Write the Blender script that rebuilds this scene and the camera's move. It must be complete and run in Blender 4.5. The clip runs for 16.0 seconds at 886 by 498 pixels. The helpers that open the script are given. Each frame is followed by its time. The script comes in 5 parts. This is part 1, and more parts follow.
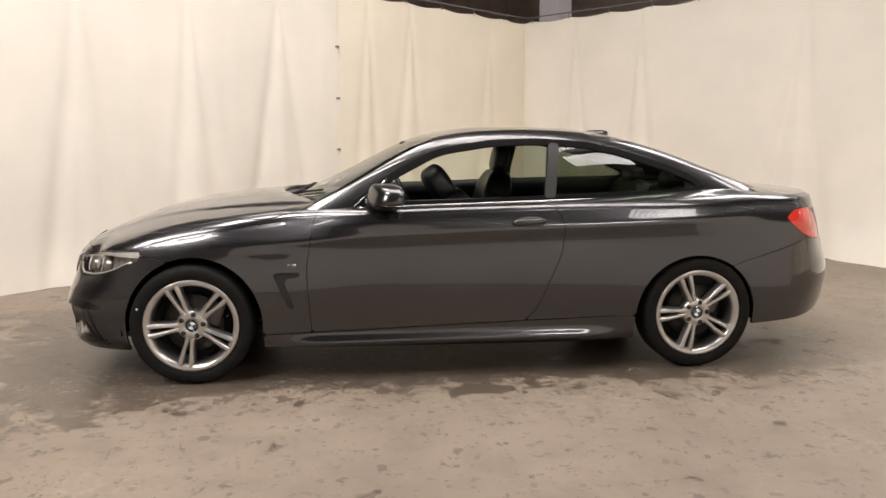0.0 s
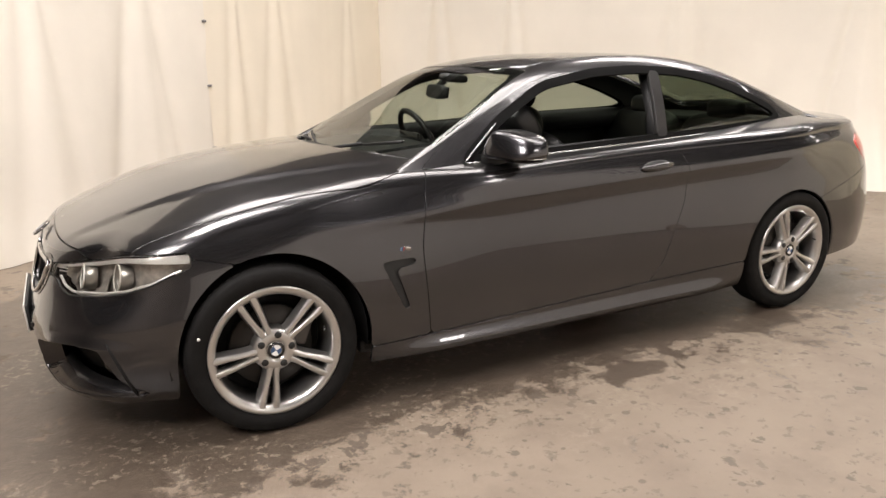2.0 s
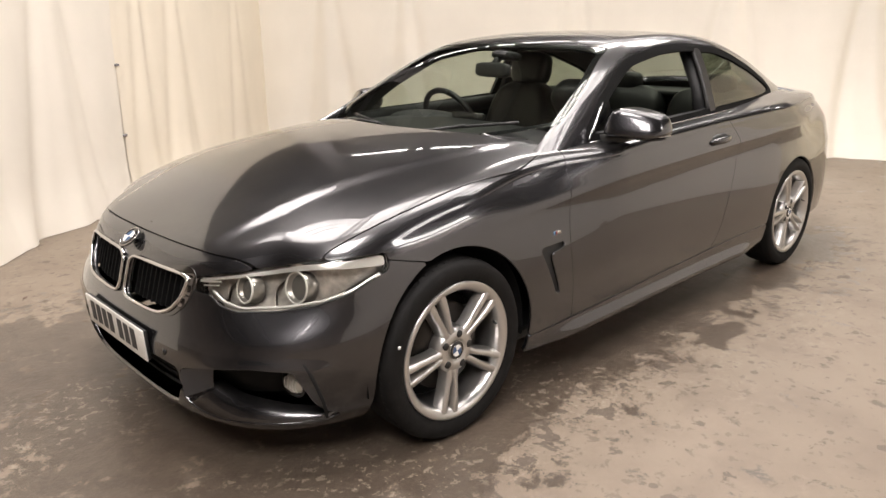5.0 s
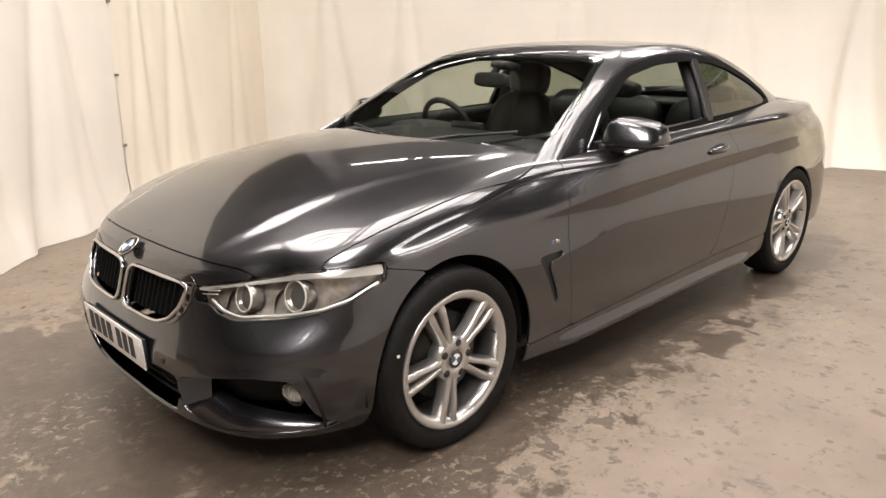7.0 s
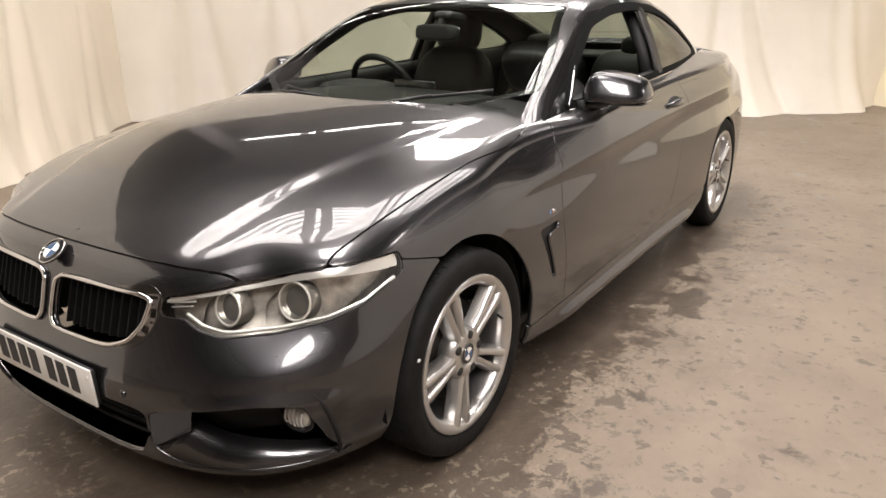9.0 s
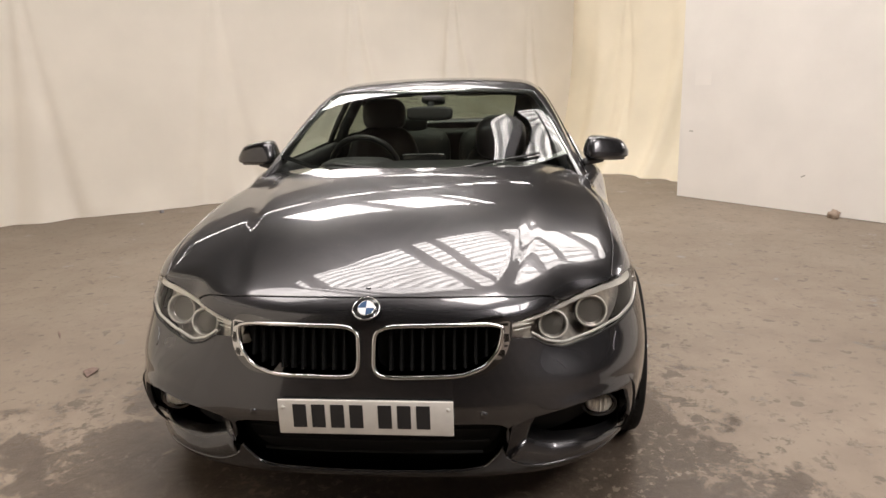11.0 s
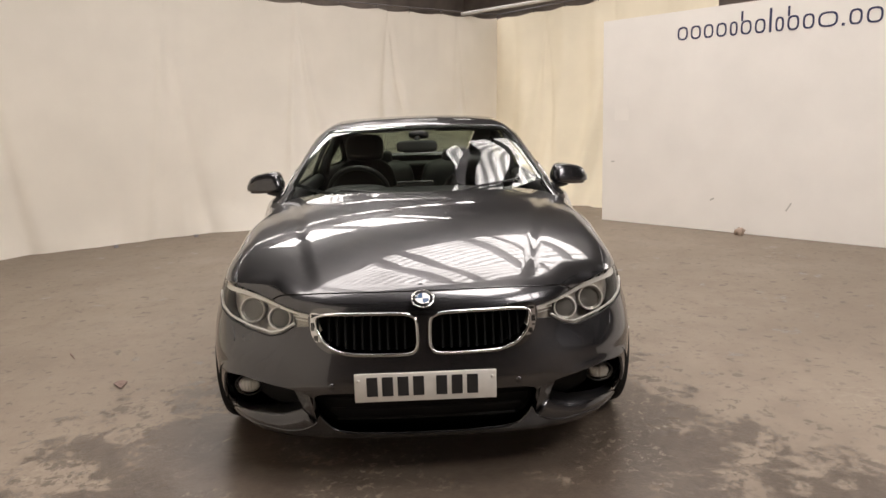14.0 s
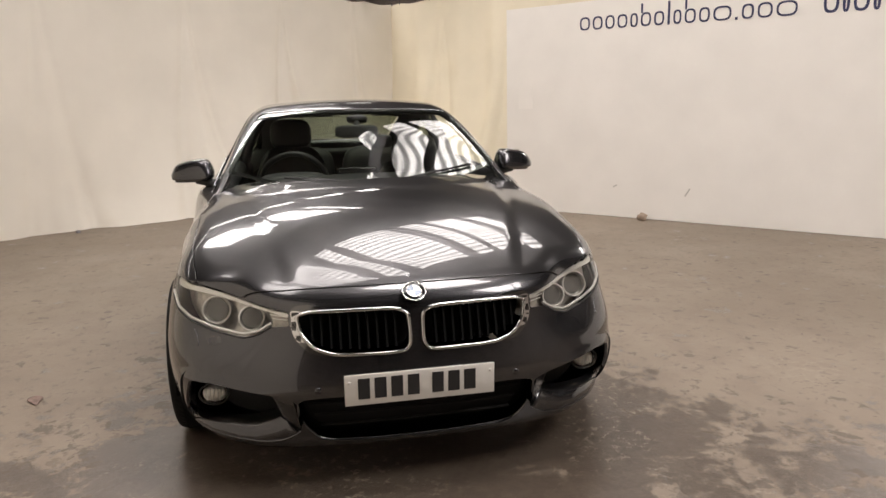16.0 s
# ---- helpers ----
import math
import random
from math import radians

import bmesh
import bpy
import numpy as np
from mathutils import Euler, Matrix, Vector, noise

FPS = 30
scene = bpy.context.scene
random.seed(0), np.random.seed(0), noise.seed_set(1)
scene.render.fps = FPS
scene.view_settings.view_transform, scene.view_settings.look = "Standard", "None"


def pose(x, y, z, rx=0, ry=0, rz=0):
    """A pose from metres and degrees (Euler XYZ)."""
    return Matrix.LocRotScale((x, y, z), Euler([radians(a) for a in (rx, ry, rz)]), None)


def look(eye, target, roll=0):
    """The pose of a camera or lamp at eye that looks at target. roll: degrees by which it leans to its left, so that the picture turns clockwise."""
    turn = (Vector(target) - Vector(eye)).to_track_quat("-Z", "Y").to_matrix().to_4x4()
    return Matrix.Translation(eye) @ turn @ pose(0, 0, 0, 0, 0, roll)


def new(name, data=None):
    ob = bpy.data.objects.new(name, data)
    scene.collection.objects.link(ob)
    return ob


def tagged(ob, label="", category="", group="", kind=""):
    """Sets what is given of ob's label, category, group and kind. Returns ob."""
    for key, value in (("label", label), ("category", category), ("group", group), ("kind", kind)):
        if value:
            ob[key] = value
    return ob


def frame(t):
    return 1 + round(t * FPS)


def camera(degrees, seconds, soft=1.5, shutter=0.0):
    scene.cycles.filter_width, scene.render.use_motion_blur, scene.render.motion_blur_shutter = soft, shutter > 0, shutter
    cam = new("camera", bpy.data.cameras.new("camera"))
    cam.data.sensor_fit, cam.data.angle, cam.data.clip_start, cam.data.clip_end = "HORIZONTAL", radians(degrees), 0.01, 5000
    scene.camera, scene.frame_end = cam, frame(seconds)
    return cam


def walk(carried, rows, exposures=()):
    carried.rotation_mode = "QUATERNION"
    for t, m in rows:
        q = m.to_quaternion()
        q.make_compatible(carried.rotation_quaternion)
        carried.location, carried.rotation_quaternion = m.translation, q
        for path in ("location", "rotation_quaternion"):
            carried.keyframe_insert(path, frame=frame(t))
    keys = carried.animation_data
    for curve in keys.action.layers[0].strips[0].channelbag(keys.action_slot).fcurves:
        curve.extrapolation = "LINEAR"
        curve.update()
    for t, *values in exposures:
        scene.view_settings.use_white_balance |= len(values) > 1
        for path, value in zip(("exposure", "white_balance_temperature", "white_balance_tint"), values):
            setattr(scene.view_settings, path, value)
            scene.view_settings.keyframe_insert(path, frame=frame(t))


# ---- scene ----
cam = camera(62.4, 16.0)
PATH = [
    (0, (-0.51, -4.776, 1.347), (-0.286, -2.815, 1.028), 0.2),
    (0.5, (-0.881, -4.496, 1.342), (-0.524, -2.563, 0.972), 0.5),
    (1, (-1.314, -4.168, 1.362), (-0.782, -2.29, 0.928), 0.2),
    (1.5, (-1.628, -3.783, 1.348), (-0.99, -1.945, 0.885), -0.7),
    (2, (-2.006, -3.409, 1.358), (-1.12, -1.69, 0.851), -0.9),
    (2.5, (-2.28, -3.097, 1.339), (-1.288, -1.45, 0.787), -1.5),
    (3, (-2.607, -2.908, 1.383), (-1.457, -1.375, 0.813), -0.6),
    (3.5, (-2.788, -2.806, 1.362), (-1.57, -1.336, 0.768), -1.5),
    (4, (-2.908, -2.656, 1.354), (-1.655, -1.233, 0.717), -0.6),
    (4.5, (-3.03, -2.532, 1.376), (-1.717, -1.145, 0.782), -0.5),
    (7, (-3.034, -2.536, 1.373), (-1.706, -1.144, 0.828), -0.5),
    (7.5, (-3.039, -2.533, 1.373), (-1.706, -1.144, 0.831), -0.5),
    (8, (-3.033, -2.488, 1.364), (-1.691, -1.11, 0.817), 0.5),
    (10.5, (-3.74, -0.74, 1.34), (-1.869, -0.438, 0.7), -1.6),
    (11, (-4.17, -0.429, 1.346), (-2.228, -0.242, 0.902), -1.4),
    (11.5, (-4.458, -0.157, 1.351), (-2.501, -0.104, 0.946), -1.7),
    (12, (-4.685, -0.05, 1.358), (-2.72, -0.065, 0.988), -1.4),
    (12.5, (-4.743, -0.016, 1.362), (-2.778, -0.062, 0.991), -1.8),
    (13, (-4.754, -0.006, 1.361), (-2.786, -0.06, 1.006), -2.1),
    (13.5, (-4.759, -0.001, 1.359), (-2.791, -0.057, 1.005), -2.0),
    (14, (-4.765, 0.002, 1.361), (-2.798, -0.06, 1.005), -1.7),
    (14.5, (-4.765, 0.007, 1.362), (-2.798, -0.048, 1.006), -1.7),
    (15, (-4.77, 0.011, 1.36), (-2.802, -0.041, 1.006), -1.5),
    (15.5, (-4.724, 0.072, 1.358), (-2.759, -0.017, 0.999), -1.7),
    (16, (-4.552, 0.4, 1.332), (-2.631, -0.001, 0.943), -1.2),
]
walk(cam, [(t, look(eye, target, roll)) for t, eye, target, roll in PATH], [(0.0, 0.40), (2.0, 0.59), (4.5, 0.63), (8.0, 0.65), (10.5, 0.34), (11.5, 0.22), (15.0, 0.12), (16.0, 0.09)])

# ---------- world and light ----------
world = bpy.data.worlds.new("world")
scene.world = world
world.use_nodes = True
world.node_tree.nodes["Background"].inputs[0].default_value = (0.9, 0.95, 1.0, 1)
world.node_tree.nodes["Background"].inputs[1].default_value = 0.3


# ---------- materials ----------
def mat(name, base, rough=0.5, metal=0.0, coat=0.0, var=0.0, scale=8.0, bump=0.0, bscale=60.0, **kw):
    m = bpy.data.materials.new(name)
    m.use_nodes = True
    nt = m.node_tree
    b = nt.nodes["Principled BSDF"]
    b.inputs["Base Color"].default_value = (*base, 1)
    b.inputs["Roughness"].default_value = rough
    b.inputs["Metallic"].default_value = metal
    b.inputs["Coat Weight"].default_value = coat
    b.inputs["Coat Roughness"].default_value = 0.02
    for k, v in kw.items():
        b.inputs[k.replace("_", " ")].default_value = v
    if var or bump:
        co = nt.nodes.new("ShaderNodeTexCoord")
    if var:
        n = nt.nodes.new("ShaderNodeTexNoise")
        n.inputs["Scale"].default_value, n.inputs["Detail"].default_value = scale, 6
        nt.links.new(co.outputs["Object"], n.inputs["Vector"])
        r = nt.nodes.new("ShaderNodeValToRGB")
        r.color_ramp.elements[0].position, r.color_ramp.elements[1].position = 0.3, 0.7
        r.color_ramp.elements[0].color = (*[c * (1 - var) for c in base], 1)
        r.color_ramp.elements[1].color = (*[min(1, c * (1 + var)) for c in base], 1)
        nt.links.new(n.outputs["Fac"], r.inputs["Fac"])
        nt.links.new(r.outputs["Color"], b.inputs["Base Color"])
    if bump:
        n2 = nt.nodes.new("ShaderNodeTexNoise")
        n2.inputs["Scale"].default_value, n2.inputs["Detail"].default_value = bscale, 4
        nt.links.new(co.outputs["Object"], n2.inputs["Vector"])
        bp = nt.nodes.new("ShaderNodeBump")
        bp.inputs["Strength"].default_value, bp.inputs["Distance"].default_value = bump, 0.01
        nt.links.new(n2.outputs["Fac"], bp.inputs["Height"])
        nt.links.new(bp.outputs["Normal"], b.inputs["Normal"])
    return m


def glass(name, tint=(0.9, 0.93, 0.9), rough=0.0):
    m = bpy.data.materials.new(name)
    m.use_nodes = True
    nt = m.node_tree
    nt.nodes.remove(nt.nodes["Principled BSDF"])
    tr, gl, mx, lw = (nt.nodes.new("ShaderNode" + k) for k in ("BsdfTransparent", "BsdfGlossy", "MixShader", "LayerWeight"))
    tr.inputs["Color"].default_value = (*tint, 1)
    gl.inputs["Roughness"].default_value = rough
    lw.inputs["Blend"].default_value = 0.5
    pw, ad = nt.nodes.new("ShaderNodeMath"), nt.nodes.new("ShaderNodeMath")
    pw.operation, ad.operation = "POWER", "MULTIPLY_ADD"
    pw.inputs[1].default_value = 4.5
    ad.inputs[1].default_value, ad.inputs[2].default_value = 0.9, 0.07
    nt.links.new(lw.outputs["Facing"], pw.inputs[0])
    nt.links.new(pw.outputs[0], ad.inputs[0])
    nt.links.new(ad.outputs[0], mx.inputs[0])
    nt.links.new(tr.outputs[0], mx.inputs[1])
    nt.links.new(gl.outputs[0], mx.inputs[2])
    nt.links.new(mx.outputs[0], nt.nodes["Material Output"].inputs[0])
    return m


class Nodes:
    """Short names for building a node tree."""
    def __init__(self, name):
        self.m = bpy.data.materials.new(name)
        self.m.use_nodes = True
        self.nt = self.m.node_tree
        self.b = self.nt.nodes["Principled BSDF"]
        self.co = self.nt.nodes.new("ShaderNodeTexCoord").outputs["Object"]

    def put(self, sock, v):
        if isinstance(v, bpy.types.NodeSocket):
            self.nt.links.new(v, sock)
        else:
            sock.default_value = v

    def noise(self, scale, detail=5, rough=0.55, offset=0.0, dist=0.0, stretch=None):
        n = self.nt.nodes.new("ShaderNodeTexNoise")
        mp = self.nt.nodes.new("ShaderNodeMapping")
        mp.inputs["Location"].default_value = (offset, offset * 1.7, 0)
        if stretch:
            mp.inputs["Scale"].default_value = stretch
        self.nt.links.new(self.co, mp.inputs["Vector"])
        self.nt.links.new(mp.outputs[0], n.inputs["Vector"])
        n.inputs["Scale"].default_value, n.inputs["Detail"].default_value = scale, detail
        n.inputs["Roughness"].default_value, n.inputs["Distortion"].default_value = rough, dist
        return n.outputs["Fac"]

    def voronoi(self, scale, offset=0.0, feature="F1"):
        n = self.nt.nodes.new("ShaderNodeTexVoronoi")
        n.feature = feature
        mp = self.nt.nodes.new("ShaderNodeMapping")
        mp.inputs["Location"].default_value = (offset, offset, 0)
        self.nt.links.new(self.co, mp.inputs["Vector"])
        self.nt.links.new(mp.outputs[0], n.inputs["Vector"])
        n.inputs["Scale"].default_value = scale
        return n.outputs["Distance"], n.outputs["Color"]

    def ramp(self, x, a, b, lo=0.0, hi=1.0):
        n = self.nt.nodes.new("ShaderNodeMapRange")
        n.interpolation_type = "SMOOTHSTEP"
        for k, v in zip((0, 1, 2, 3, 4), (x, a, b, lo, hi)):
            self.put(n.inputs[k], v)
        return n.outputs[0]

    def math(self, op, a, b):
        n = self.nt.nodes.new("ShaderNodeMath")
        n.operation = op
        self.put(n.inputs[0], a)
        self.put(n.inputs[1], b)
        return n.outputs[0]

    def mix(self, f, a, b):
        n = self.nt.nodes.new("ShaderNodeMix")
        n.data_type = "RGBA"
        self.put(n.inputs[0], f)
        for sock, v in ((n.inputs[6], a), (n.inputs[7], b)):
            self.put(sock, (*v, 1) if isinstance(v, tuple) else v)
        return n.outputs[2]

    def bump(self, h, strength=0.3, dist=0.01):
        n = self.nt.nodes.new("ShaderNodeBump")
        n.inputs["Strength"].default_value, n.inputs["Distance"].default_value = strength, dist
        self.nt.links.new(h, n.inputs["Height"])
        self.nt.links.new(n.outputs[0], self.b.inputs["Normal"])

    def away(self, x, y):
        n = self.nt.nodes.new("ShaderNodeVectorMath")
        n.operation = "DISTANCE"
        self.nt.links.new(self.co, n.inputs[0])
        n.inputs[1].default_value = (x, y, 0)
        return n.outputs["Value"]


def concrete():
    """Worn warehouse concrete with oil, dampness, scuffs and specks, and the car's shade in its colour."""
    N = Nodes("concrete_floor")
    col = N.mix(N.ramp(N.noise(0.45, 4), 0.35, 0.65), (0.196, 0.156, 0.117), (0.238, 0.192, 0.146))
    col = N.mix(N.ramp(N.noise(3.5, 8, 0.65, 3.1), 0.40, 0.70, 0, 0.55), col, (0.162, 0.124, 0.094))
    # pale worn aggregate
    pale = N.math("MULTIPLY", N.ramp(N.noise(1.3, 5, 0.6, 11.0), 0.52, 0.66), N.ramp(N.noise(22, 6, 0.7, 2.0), 0.48, 0.62))
    col = N.mix(N.math("MULTIPLY", pale, 0.22), col, (0.37, 0.315, 0.25))
    # the patch of floor where cars stand is dirtier; the car's shade is painted in too
    dirt_and_shade = N.math("MAXIMUM", N.ramp(N.away(-1.9, -0.6), 0.3, 1.15, 1, 0), N.math("MAXIMUM", N.ramp(N.away(-2.0, 0.6), 0.3, 1.6, 1, 0), N.math("MAXIMUM", N.ramp(N.away(-0.2, -0.6), 0.2, 0.9, 0.7, 0), N.ramp(N.away(1.2, -0.7), 0.2, 0.9, 0.6, 0))))
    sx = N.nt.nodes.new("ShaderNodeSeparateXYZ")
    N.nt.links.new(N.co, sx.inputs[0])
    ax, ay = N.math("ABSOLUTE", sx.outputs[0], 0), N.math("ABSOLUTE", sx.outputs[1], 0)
    # a box over the car's footprint, painting the shade below it into the floor
    car_shade = N.math("MULTIPLY", N.ramp(ax, 1.9, 2.8, 1, 0), N.ramp(ay, 0.75, 1.5, 1, 0))
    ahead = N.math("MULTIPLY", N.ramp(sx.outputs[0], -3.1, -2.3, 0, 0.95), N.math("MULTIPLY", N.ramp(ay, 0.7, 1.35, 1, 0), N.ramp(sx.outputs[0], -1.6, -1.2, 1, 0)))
    dirt_and_shade = N.math("MAXIMUM", N.math("MAXIMUM", dirt_and_shade, car_shade), ahead)
    dirt_and_shade = N.math("MAXIMUM", dirt_and_shade, N.math("MAXIMUM", N.ramp(N.away(-2.6, -1.3), 0.2, 1.3, 0.62, 0), N.ramp(N.away(-3.2, -0.4), 0.2, 1.2, 0.5, 0)))
    # wet patches, made to close up under the car as painted shade
    damp_and_shade = N.ramp(N.math("ADD", N.noise(3.4, 10, 0.74, 31.0, 0.2), N.math("MULTIPLY", dirt_and_shade, 0.23)), 0.605, 0.655)
    col = N.mix(N.math("MULTIPLY", damp_and_shade, 0.82), col, (0.068, 0.052, 0.040))
    blot = N.ramp(N.math("ADD", N.noise(7.5, 9, 0.70, 7.0, 0.3), N.math("MULTIPLY", dirt_and_shade, 0.12)), 0.605, 0.632)
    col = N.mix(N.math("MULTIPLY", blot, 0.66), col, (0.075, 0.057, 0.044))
    big = N.ramp(N.noise(0.9, 6, 0.66, 21.0, 0.4), 0.58, 0.72)
    col = N.mix(N.math("MULTIPLY", big, 0.28), col, (0.16, 0.125, 0.095))
    fine = N.ramp(N.math("ADD", N.noise(17.0, 6, 0.65, 5.0, 0.2), N.math("MULTIPLY", dirt_and_shade, 0.05)), 0.585, 0.615)
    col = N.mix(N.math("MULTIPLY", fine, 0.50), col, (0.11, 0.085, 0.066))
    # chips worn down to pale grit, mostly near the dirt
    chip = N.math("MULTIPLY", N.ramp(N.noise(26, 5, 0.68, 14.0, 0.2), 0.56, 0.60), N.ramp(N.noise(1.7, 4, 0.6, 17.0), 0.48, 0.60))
    col = N.mix(N.math("MULTIPLY", N.math("MULTIPLY", chip, dirt_and_shade), 0.42), col, (0.40, 0.35, 0.27))
    for sc, off, most in ((5.0, 4.0, 0.17), (11.0, 8.0, 0.20)):
        d, c = N.voronoi(sc, off)
        sep = N.nt.nodes.new("ShaderNodeSeparateColor")
        N.nt.links.new(c, sep.inputs[0])
        size = N.ramp(sep.outputs[0], 0.5, 1.0, -0.05, most)
        wob = N.math("ADD", d, N.math("MULTIPLY", N.noise(34, 4, 0.6, 1.0), 0.16))
        spot = N.ramp(N.math("SUBTRACT", N.math("ADD", size, 0.06), wob), -0.015, 0.02)
        col = N.mix(N.math("MULTIPLY", spot, 0.62), col, (0.085, 0.064, 0.05))
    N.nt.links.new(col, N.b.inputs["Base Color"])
    rough = N.ramp(N.math("ADD", damp_and_shade, N.math("MULTIPLY", N.noise(1.1, 3, 0.5, 9.0), 0.8)), 0.2, 1.3, 0.62, 0.30)
    N.nt.links.new(rough, N.b.inputs["Roughness"])
    N.bump(N.math("ADD", N.noise(60, 6, 0.7), N.math("MULTIPLY", N.noise(7, 6, 0.6), 2.0)), 0.25, 0.006)
    return N.m


def metallic():
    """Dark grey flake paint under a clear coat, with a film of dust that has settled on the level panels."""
    N = Nodes("grey_metallic_paint")
    film = N.ramp(N.noise(2.2, 6, 0.65, 3.0, 0.4), 0.42, 0.72)
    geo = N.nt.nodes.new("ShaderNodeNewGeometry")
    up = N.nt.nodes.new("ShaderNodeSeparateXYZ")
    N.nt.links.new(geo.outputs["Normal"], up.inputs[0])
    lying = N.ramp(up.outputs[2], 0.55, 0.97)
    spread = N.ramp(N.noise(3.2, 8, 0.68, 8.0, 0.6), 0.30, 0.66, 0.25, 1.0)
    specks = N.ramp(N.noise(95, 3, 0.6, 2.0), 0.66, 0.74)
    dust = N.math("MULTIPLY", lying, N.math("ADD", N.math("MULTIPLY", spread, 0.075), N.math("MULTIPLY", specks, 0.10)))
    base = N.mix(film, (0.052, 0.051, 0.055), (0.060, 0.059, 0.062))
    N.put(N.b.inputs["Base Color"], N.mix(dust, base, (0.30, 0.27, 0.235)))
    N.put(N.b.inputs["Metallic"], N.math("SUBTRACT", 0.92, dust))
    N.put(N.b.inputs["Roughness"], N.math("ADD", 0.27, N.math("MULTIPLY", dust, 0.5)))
    N.b.inputs["Coat Weight"].default_value = 1.0
    N.b.inputs["Coat IOR"].default_value = 1.5
    N.put(N.b.inputs["Coat Roughness"], N.math("ADD", N.math("MULTIPLY", film, 0.02), 0.010))
    return N.m


def rooflight(strength):
    """Weathered translucent corrugated sheet with daylight behind it; also the glow of added fill panels."""
    N = Nodes("roof_sheet_and_fill")
    rib = N.nt.nodes.new("ShaderNodeTexWave")
    mp = N.nt.nodes.new("ShaderNodeMapping")
    mp.inputs["Rotation"].default_value = (0, 0, radians(-40))
    N.nt.links.new(N.co, mp.inputs["Vector"])
    N.nt.links.new(mp.outputs[0], rib.inputs["Vector"])
    rib.inputs["Scale"].default_value, rib.inputs["Distortion"].default_value, rib.inputs["Detail"].default_value = 2.2, 1.2, 3
    dirt = N.math("MULTIPLY", N.ramp(rib.outputs["Fac"], 0.1, 0.75, 0.25, 1.0), N.ramp(N.noise(0.9, 6, 0.7), 0.3, 0.6, 0.45, 1.0))
    N.b.inputs["Base Color"].default_value = (0.6, 0.6, 0.58, 1)
    N.b.inputs["Emission Color"].default_value = (1.0, 0.935, 0.90, 1)
    N.nt.links.new(N.math("MULTIPLY", dirt, strength * 1.5), N.b.inputs["Emission Strength"])
    return N.m


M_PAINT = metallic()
M_BLACK = mat("black_plastic", (0.012, 0.012, 0.012), 0.5)
M_GLOSSBLACK = mat("gloss_black", (0.014, 0.014, 0.015), 0.12)
M_DARK = mat("matt_black_void", (0.018, 0.018, 0.018), 0.95, Specular_IOR_Level=0.1)
M_RUBBER = mat("tyre_rubber", (0.008, 0.0076, 0.0074), 0.75, var=0.3, scale=20, bump=0.15, bscale=90, Specular_IOR_Level=0.18)
M_ALLOY = mat("silver_alloy", (0.52, 0.512, 0.50), 0.30, 0.9, 0.3, var=0.06, scale=9)
M_CHROME = mat("chrome", (0.62, 0.61, 0.60), 0.10, 1.0)
M_DISC = mat("brake_steel", (0.035, 0.031, 0.028), 0.5, 0.7)
M_WS = glass("windscreen_glass", (0.76, 0.80, 0.75))
M_TINT = glass("tinted_glass", (0.37, 0.41, 0.34))
M_LEATHER = mat("black_leather", (0.008, 0.008, 0.0085), 0.42, bump=0.12, bscale=220)
M_PLASTIC = mat("dark_soft_plastic", (0.02, 0.02, 0.021), 0.6, bump=0.1, bscale=300)
M_HEADLINER = mat("dark_headliner", (0.05, 0.048, 0.046), 0.9)
M_YELLOW = mat("yellowed_curtain", (0.84, 0.765, 0.60), 0.7, var=0.06, scale=1.2, bump=0.05, bscale=25)
M_CURTAIN = mat("cream_curtain", (0.775, 0.730, 0.648), 0.7, var=0.04, scale=1.5, bump=0.05, bscale=25)
M_YELLOWER_CREAM = mat("yellower_cream_curtain", (0.80, 0.735, 0.615), 0.7, var=0.05, scale=1.1, bump=0.05, bscale=25)
M_BOARD = mat("white_board", (0.90, 0.865, 0.81), 0.6, var=0.03, scale=2)
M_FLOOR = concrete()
M_STEEL = mat("grey_steel", (0.2, 0.19, 0.2), 0.6, 0.2)
M_WALL = mat("dark_brick_wall", (0.40, 0.35, 0.31), 0.85, var=0.2, scale=2)
M_ROOF = mat("roof_sheet", (0.10, 0.095, 0.09), 0.8, var=0.2, scale=1.5)
M_SKY = rooflight(8.2)
# strength raised so that added, unseen panels brighten the board
M_SKY_FILL = rooflight(19.0)
M_SKY_MID = rooflight(10.0)
M_RED = mat("red_lens", (0.55, 0.03, 0.02), 0.1, 0, 1.0)
M_SIDE = glass("side_glass", (0.80, 0.85, 0.78))
M_COVER = glass("lamp_plastic", (0.95, 0.95, 0.93))
M_TRIM = mat("satin_metal", (0.5, 0.5, 0.5), 0.2, 1.0)
M_PILLAR = mat("pillar_trim", (0.006, 0.006, 0.006), 0.75, Specular_IOR_Level=0.08)
M_POST = mat("door_pillar_trim", (0.022, 0.021, 0.021), 0.42, Specular_IOR_Level=0.4)
M_LAMPBACK = mat("lamp_housing", (0.46, 0.43, 0.395), 0.30, 0.6, var=0.3, scale=40)
M_BROW = mat("bright_bezel", (0.86, 0.85, 0.83), 0.30, 0.6)
M_FLANK = mat("dark_chrome", (0.14, 0.138, 0.135), 0.12, 1.0)
M_RING = mat("frosted_ring", (0.66, 0.64, 0.60), 0.3, 0.0, 0.5)
M_LENS = mat("projector_glass", (0.12, 0.117, 0.11), 0.2, 0.2, 0.3)
M_BOWL = mat("lamp_bowl", (0.30, 0.285, 0.265), 0.28, 0.7)
M_BLUE = mat("blue_enamel", (0.045, 0.085, 0.17), 0.2)
M_BADGEBLUE = mat("light_blue_enamel", (0.18, 0.27, 0.38), 0.25)
M_BADGERED = mat("red_enamel", (0.28, 0.07, 0.06), 0.25)
